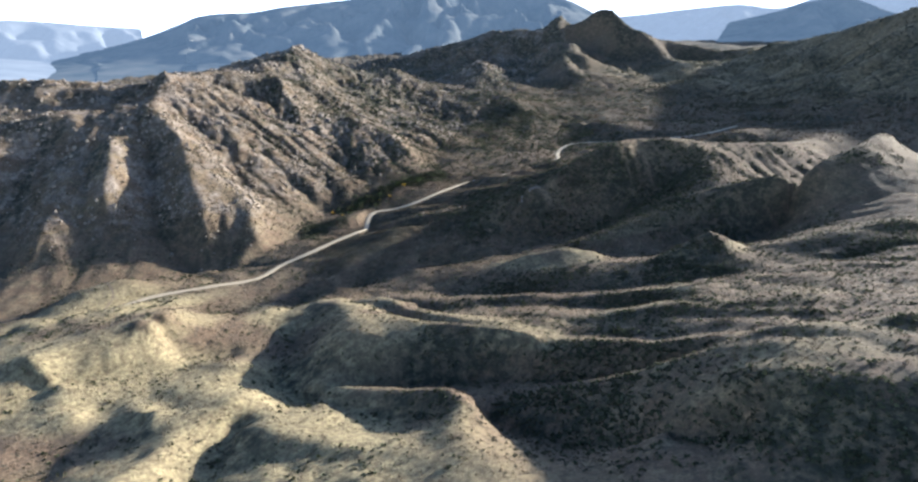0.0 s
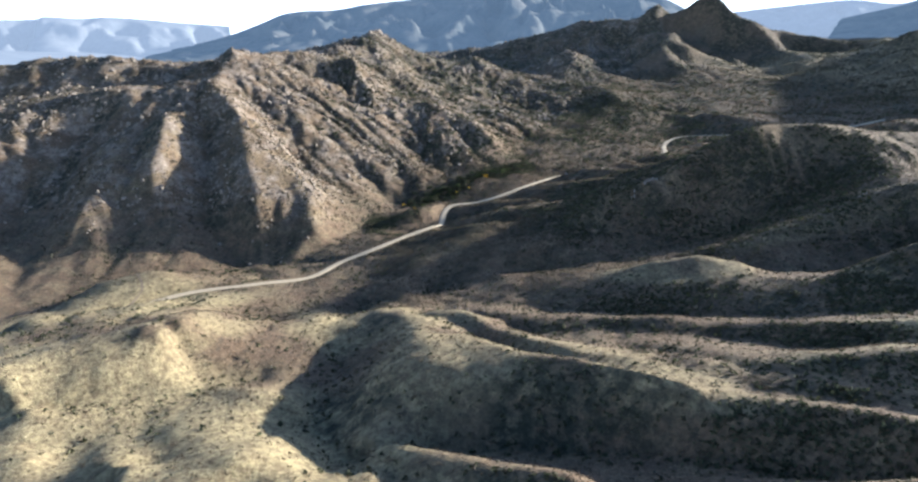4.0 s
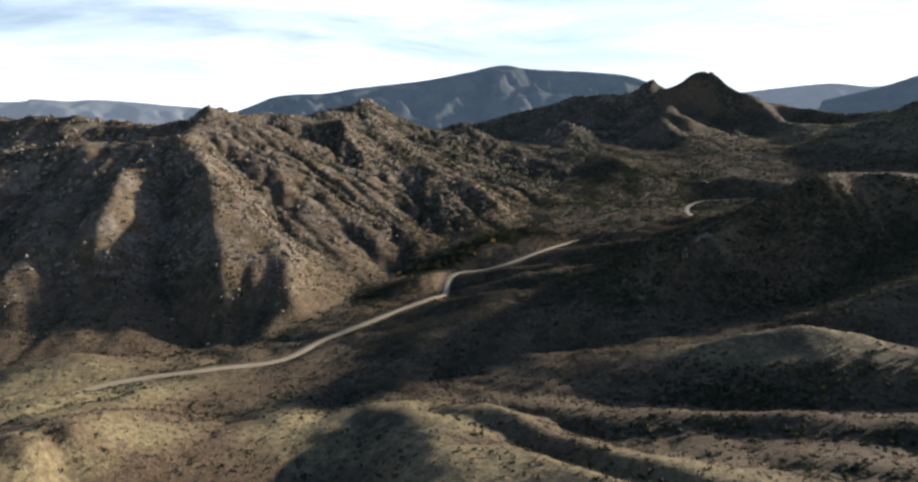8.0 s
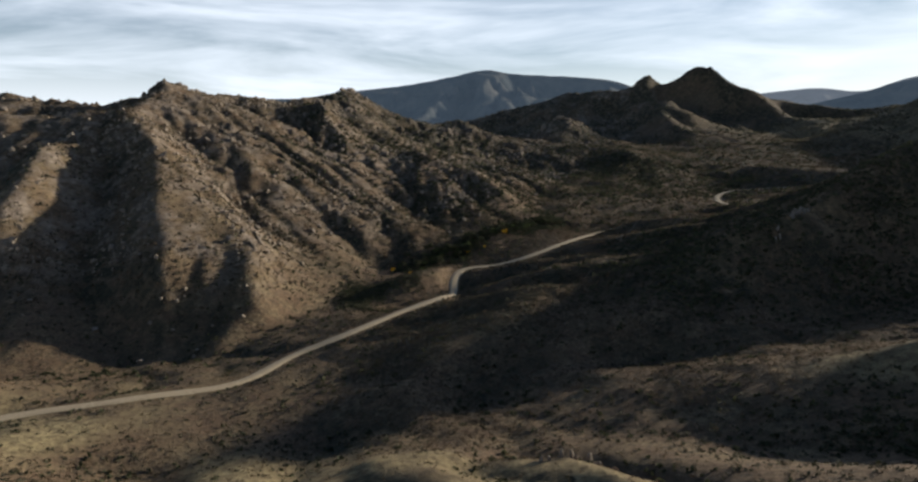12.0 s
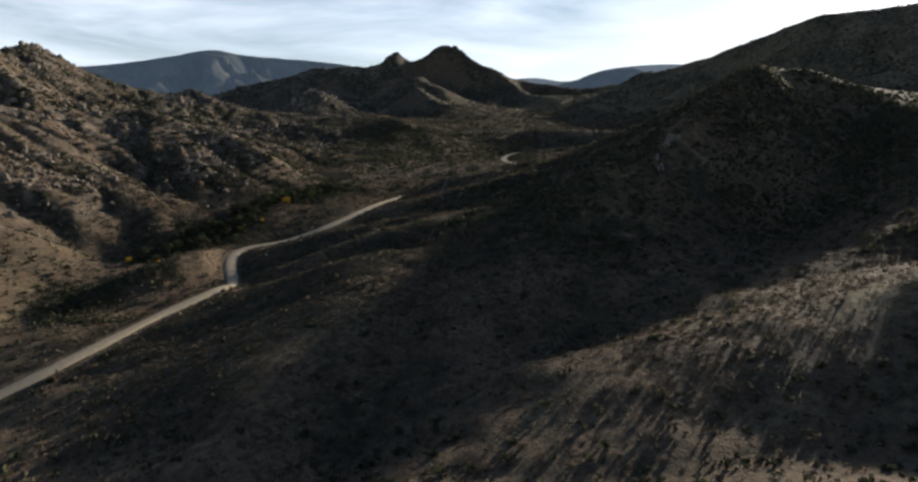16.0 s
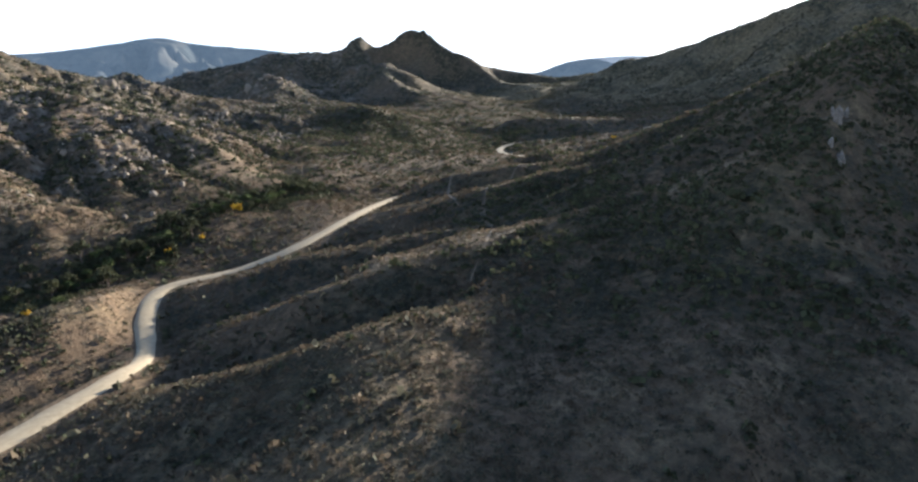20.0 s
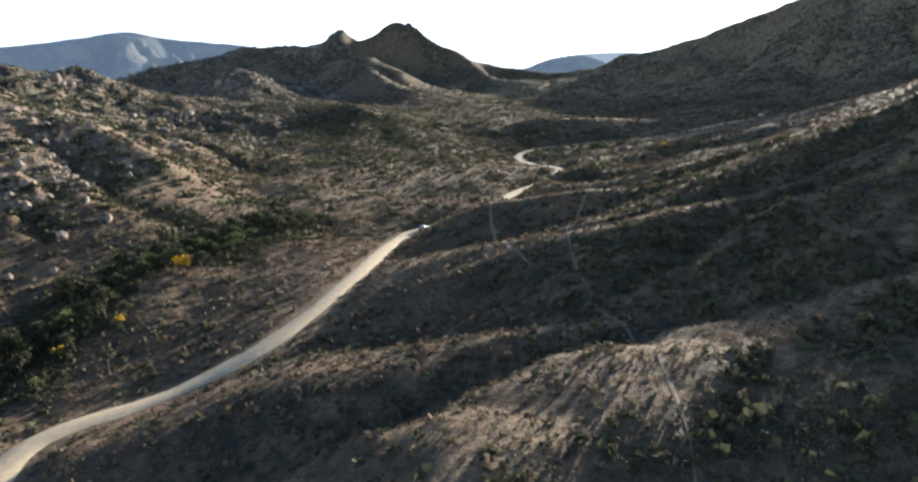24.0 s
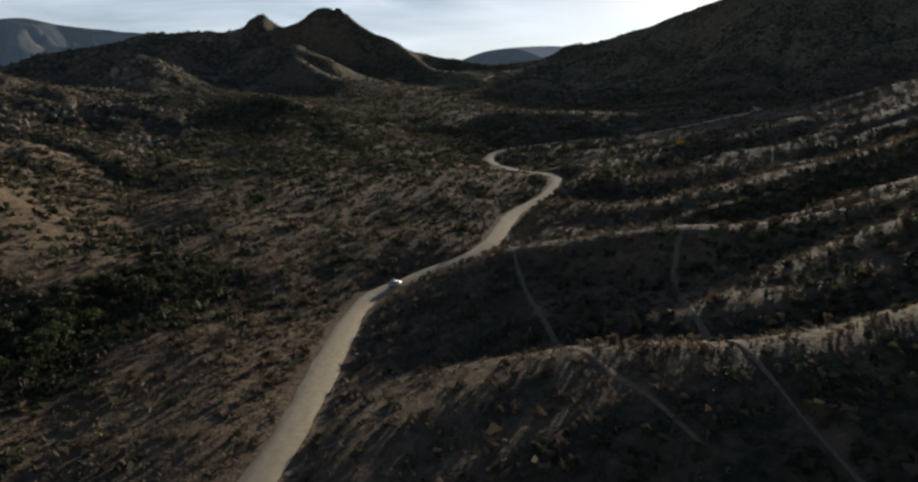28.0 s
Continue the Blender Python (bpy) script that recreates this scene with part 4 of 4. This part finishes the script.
def stones(name, label, rng_, x, y, lo, hi, mat):
    """Loose stones strewn over the ground, joined."""
    bm = bmesh.new()
    bmesh.ops.create_icosphere(bm, subdivisions=1, radius=1.0)
    v0 = np.array([v.co[:] for v in bm.verts])
    f0 = np.array([[v.index for v in f.verts] for f in bm.faces])
    bm.free()
    n, k = len(x), len(v0)
    size = lo + (hi - lo) * rng_.uniform(size=n) ** 2.5
    v = v0[None] * (1 + 0.28 * rng_.normal(size=(n, k, 1))).clip(0.5, 1.5) * size[:, None, None] * rng_.uniform(0.6, 1.2, (n, 1, 3))
    v += np.stack([x, y, level(x, y) + size * 0.25], -1)[:, None]
    f = f0[None] + (np.arange(n) * k)[:, None, None]
    return tagged(new(name, mesh_of(name, v.reshape(-1, 3), f.reshape(-1, 3), mat)), label, "stones", kind="stuff")


def keep_stone(x, y):
    return rocky(x, y, level(x, y)) * (0.08 + 0.92 * patchy(x, y, 38, 341, -0.1, 0.6) ** 2)


stones("granite_stones", "grey-brown granite stones strewn over the western hills", rng, *sown(rng, 9000, -620, 330, 450, 1500, keep_stone), 0.6, 2.5, GRANITE)


# ---- rock outcrop on the eastern hill ----
def outcrop(label, x, y, slabs, seed, mat, lean):
    """Upright slabs of bare rock that break through a slope."""
    r = random.Random(seed)
    root = new("rock_outcrop")
    root.location = (x, y, float(level(x, y)))
    for k in range(slabs):
        sx, sy = x + lean[0] * (k - slabs / 2) + r.gauss(0, 0.8), y + lean[1] * (k - slabs / 2) + r.gauss(0, 0.8)
        ob = part("slab", stone_mesh("slab", seed * 10 + k, mat, 2, 1.0), root)
        h = r.uniform(0.9, 2.6)
        ob.location = (sx - x, sy - y, float(level(sx, sy)) - root.location.z + h * 0.35)
        ob.rotation_euler = (radians(r.uniform(-16, 16)), radians(r.uniform(-16, 16)), r.uniform(0, 3))
        ob.scale = (r.uniform(0.6, 1.2), r.uniform(0.4, 0.8), h)
    return tagged(root, label, "rock outcrop", "outcrops on the eastern hill")


outcrop("pale upright granite slabs breaking out of a scrubby slope", 174, 478, 13, 3, PALE_ROCK, (1.0, 0.55))
outcrop("small pale granite fin on a scrubby slope", 158, 468, 5, 5, PALE_ROCK, (0.8, 0.5))
outcrop("pale granite slabs on the crest of the eastern hill", 318, 420, 7, 8, PALE_ROCK, (1.4, 0.5))
outcrop("brown rock ledge on a grassy knoll above the gully", 12, 303, 9, 9, GRANITE, (2.2, 0.2))


# ---- trees along the creek ----
def tree_kind(name, label, category, seed, tall, mat, sprays):
    """A small broad tree: tapered trunk, forked limbs, a ragged crown of leaf sprays."""
    r, g = random.Random(seed), np.random.default_rng(seed)
    root = new(name)

    def limb(a, b, r0, r1, bm):
        d = (b - a).normalized()
        q = d.to_track_quat("Z", "Y")
        rings = []
        for t, rad in ((0, r0), (0.5, (r0 + r1) / 2 * 0.95), (1, r1)):
            c = a.lerp(b, t) + Vector((r.gauss(0, 0.05), r.gauss(0, 0.05), 0)) * (t * (1 - t) * 4)
            rings.append([bm.verts.new(c + q @ Vector((rad * math.cos(k * math.tau / 7), rad * math.sin(k * math.tau / 7), 0))) for k in range(7)])
        for lo, hi in zip(rings[:-1], rings[1:]):
            for k in range(7):
                bm.faces.new((lo[k], lo[(k + 1) % 7], hi[(k + 1) % 7], hi[k]))
        bm.faces.new(rings[-1])

    fork = Vector((r.gauss(0, 0.15), r.gauss(0, 0.15), tall * 0.34))
    bm = bmesh.new()
    limb(Vector((0, 0, -0.3)), fork, tall * 0.045, tall * 0.03, bm)
    part("trunk", from_bmesh("trunk", bm, BARK, True), root)
    tips = []
    for k in range(4):
        a = k * math.tau / 4 + r.uniform(-0.5, 0.5)
        tip = fork + Vector((math.cos(a) * tall * r.uniform(0.2, 0.32), math.sin(a) * tall * r.uniform(0.2, 0.32), tall * r.uniform(0.22, 0.46)))
        bm = bmesh.new()
        limb(fork - Vector((0, 0, 0.1)), tip, tall * 0.022, tall * 0.008, bm)
        part("limb", from_bmesh("limb", bm, BARK, True), root)
        tips.append(tip)
    tips += [fork + Vector((r.gauss(0, 0.12) * tall, r.gauss(0, 0.12) * tall, tall * r.uniform(0.1, 0.55))) for _ in range(5)]
    quads = []
    for tip in tips:
        q = cards(g, sprays, 0.22 * tall * r.uniform(0.7, 1.25), 0.055 * tall, 0.26 * tall)
        q[..., 2] -= 0.1 * tall
        quads.append(q + np.array(tip[:]))
    v = np.concatenate(quads).reshape(-1, 3)
    part("crown", mesh_of("crown", v, np.arange(len(v)).reshape(-1, 4), mat), root)
    return tagged(root, label, category)


KINDS = [tree_kind("tree", "small dark evergreen oak beside the creek bed", "tree", 21, 4.6, EVERGREEN, 30),
         tree_kind("tree", "round dark green bush-like tree by the creek", "tree", 22, 3.6, EVERGREEN, 30),
         tree_kind("tree", "grey-green willow along the creek bed", "tree", 23, 4.0, WILLOW, 28),
         tree_kind("tree", "tall dark green tree by the creek bed", "tree", 24, 5.6, EVERGREEN, 34)]
GOLDEN = tree_kind("tree", "cottonwood with bright yellow autumn leaves by the creek", "tree", 31, 5.0, GOLD, 36)
CREEK = np.array([(300, 930), (190, 868), (130, 795), (90, 738), (40, 684), (0, 650), (-55, 605), (-85, 572), (-105, 512), (-125, 468), (-184, 449), (-249, 432)], float)
r_t = random.Random(99)
used = set()


def plant(kind, x, y, size):
    m = pose(x, y, float(level(x, y)), 0, 0, r_t.uniform(0, 360))
    if kind not in used:
        used.add(kind)
        kind.matrix_world = m
        ob = kind
    else:
        ob = copy_thing(kind, m)
    ob.scale = (size, size, size * r_t.uniform(0.85, 1.15))
    return ob


creek_fine = spline(CREEK, 3.0)
for k in range(150):
    c = creek_fine[r_t.randrange(len(creek_fine))]
    dense = 1.0 if -60 < c[0] < 80 else 0.4
    if r_t.random() > dense:
        continue
    wide = 11 if -60 < c[0] < 70 else 6
    tx, ty = c[0] + r_t.gauss(0, wide), c[1] + r_t.gauss(0, wide)
    if nearest(np.array([tx]), np.array([ty]), ROAD_FINE)[0][0] < 81:
        continue
    tagged(plant(KINDS[r_t.choice((0, 0, 1, 1, 2, 3))], tx, ty, r_t.uniform(0.6, 1.25) * (1.25 if -60 < c[0] < 80 else 0.9)), group="trees along the creek")
for k in range(180):
    c = GROVE[r_t.randrange(len(GROVE))]
    tx, ty = c[0] + r_t.gauss(0, 6.5), c[1] + r_t.gauss(0, 6.5)
    if nearest(np.array([tx]), np.array([ty]), ROAD_FINE)[0][0] > 120:
        tagged(plant(KINDS[r_t.choice((0, 1, 1, 2, 2, 3))], tx, ty, r_t.uniform(0.7, 1.5)), group="trees along the creek")
for tx, ty, size in ((44, 680, 1.05), (10, 646, 0.7), (24, 655, 0.5), (-49, 618, 0.75), (-36, 600, 0.55), (356, 752, 0.8)):
    tagged(plant(GOLDEN, tx, ty, size), group="yellow trees by the creek")

# single large bushes on the open slopes
for tx, ty, size in ((105, 566, 0.8), (98, 556, 0.7), (70, 600, 0.45), (114, 572, 0.5), (150, 262, 0.55), (-118, 233, 0.4), (-146, 246, 0.45), (-42, 383, 0.4), (35, 484, 0.4)):
    tagged(plant(KINDS[1], tx, ty, size), group="single bushes on the slopes")

# ---- foot trails ----
for line, width in TRAILS:
    tagged(new("trail", strip("trail", line, width, 0.14, TRAIL, 3, 17, 0.3)), "narrow bare earth foot trail across the scrubby slope", "trail", kind="structure")


# ---- the car on the road ----
def paint(name, colour, rough, metal=0.0):
    m, n, l, bsdf = material(name)
    geo = n.new("ShaderNodeNewGeometry")
    dust = noise_at(n, l, geo.outputs["Position"], 6.0, 4)
    l.new(mix(n, l, ramp(n, l, dust, 0.45, 0.85), colour, tuple(0.6 * c + 0.13 for c in colour)), bsdf.inputs["Base Color"])
    bsdf.inputs["Roughness"].default_value, bsdf.inputs["Metallic"].default_value = rough, metal
    return m


def box(x0, x1, y0, y1, z0, z1, bevel=0.03):
    bm = bmesh.new()
    bmesh.ops.create_cube(bm, size=1.0)
    for v in bm.verts:
        v.co = Vector(((x0 + x1) / 2 + v.co.x * (x1 - x0), (y0 + y1) / 2 + v.co.y * (y1 - y0), (z0 + z1) / 2 + v.co.z * (z1 - z0)))
    bmesh.ops.bevel(bm, geom=bm.edges[:], offset=bevel, segments=2, affect="EDGES")
    return bm


def slab_of(profile, half, tuck, bevel=0.05):
    """A side view drawn in y and z, made as wide as the car; points above tuck lean inwards."""
    bm = bmesh.new()
    sides = []
    for sx in (-1, 1):
        sides.append([bm.verts.new((sx * (half - max(0, z - tuck) * 0.28), y, z)) for y, z in profile])
    n = len(profile)
    bm.faces.new(sides[0])
    bm.faces.new(sides[1][::-1])
    for k in range(n):
        bm.faces.new((sides[0][k], sides[1][k], sides[1][(k + 1) % n], sides[0][(k + 1) % n]))
    bmesh.ops.recalc_face_normals(bm, faces=bm.faces[:])
    bmesh.ops.bevel(bm, geom=bm.edges[:], offset=bevel, segments=2, affect="EDGES")
    return bm


def build_car(x, y, heading):
    white, glass, rubber = paint("silver_white_paint", (0.62, 0.63, 0.64), 0.35, 0.2), paint("dark_glass", (0.015, 0.018, 0.02), 0.08), paint("tyre_rubber", (0.02, 0.02, 0.02), 0.9)
    steel, red, lamp = paint("wheel_alloy", (0.5, 0.5, 0.5), 0.35, 0.8), paint("tail_lamp_red", (0.35, 0.02, 0.02), 0.3), paint("head_lamp_clear", (0.75, 0.75, 0.72), 0.15)
    root = new("car")
    body = part("body", from_bmesh("body", slab_of([(-2.25, 0.42), (2.2, 0.42), (2.3, 0.7), (2.2, 1.0), (1.0, 1.12), (-2.2, 1.12), (-2.3, 0.75)], 0.9, 1.0), white, True), root)
    part("cabin", from_bmesh("cabin", slab_of([(-2.12, 1.08), (1.05, 1.08), (0.35, 1.68), (-1.95, 1.70)], 0.86, 1.08), white, True), root)
    part("windscreen", from_bmesh("windscreen", slab_of([(0.62, 1.18), (0.99, 1.18), (0.42, 1.62), (0.30, 1.62)], 0.80, 1.1, 0.01), glass), root, "dark windscreen")
    part("rear_window", from_bmesh("rear_window", slab_of([(-2.17, 1.16), (-2.05, 1.16), (-1.95, 1.60), (-2.03, 1.60)], 0.74, 1.1, 0.01), glass), root, "dark rear window")
    for sx in (-1, 1):
        for y0, y1 in ((-1.85, -1.15), (-1.08, -0.32), (-0.25, 0.45)):
            bm = box(sx * 0.845 - 0.03, sx * 0.845 + 0.03, y0, y1, 1.16, 1.54, 0.02)
            for v in bm.verts:
                v.co.x -= sx * max(0, v.co.z - 1.1) * 0.24 - sx * 0.02
            part("side_window", from_bmesh("side_window", bm, glass), root)
        part("mirror", from_bmesh("mirror", box(sx * 0.98 - 0.1, sx * 0.98 + 0.1, 0.62, 0.74, 1.08, 1.24), white, True), root)
        part("headlight", from_bmesh("headlight", box(sx * 0.62 - 0.2, sx * 0.62 + 0.2, 2.17, 2.30, 0.74, 0.92), lamp, True), root, "clear headlight")
        part("tail_light", from_bmesh("tail_light", box(sx * 0.76 - 0.1, sx * 0.76 + 0.1, -2.33, -2.20, 0.78, 1.08), red, True), root, "red tail light")
        part("roof_rail", from_bmesh("roof_rail", box(sx * 0.62 - 0.025, sx * 0.62 + 0.025, -1.8, 0.2, 1.70, 1.76, 0.015), rubber), root, "black roof rail")
        for wy in (-1.38, 1.42):
            wheel = part("wheel", None, root)
            wheel.location = (sx * 0.80, wy, 0.36)
            for nm, rad, wide, mt in (("tyre", 0.36, 0.24, rubber), ("rim", 0.22, 0.26, steel)):
                bm = bmesh.new()
                bmesh.ops.create_cone(bm, cap_ends=True, segments=24, radius1=rad, radius2=rad, depth=wide, matrix=Matrix.Rotation(radians(90), 4, "Y"))
                bmesh.ops.bevel(bm, geom=[e for e in bm.edges if len(e.link_faces) == 2 and e.calc_face_angle(0) > 1], offset=0.03, segments=2, affect="EDGES")
                part(nm, from_bmesh(nm, bm, mt, True), wheel)
    for y0, y1, nm in ((2.2, 2.36, "front_bumper"), (-2.38, -2.22, "rear_bumper")):
        part(nm, from_bmesh(nm, box(-0.86, 0.86, y0, y1, 0.36, 0.62, 0.05), rubber, True), root, "black bumper")
    root.matrix_world = pose(x, y, float(level(x, y)) + 0.42, 0, 0, heading)
    return tagged(root, "silver-white car parked on the dirt road", "car")


build_car(144.5, 704.5, -62)
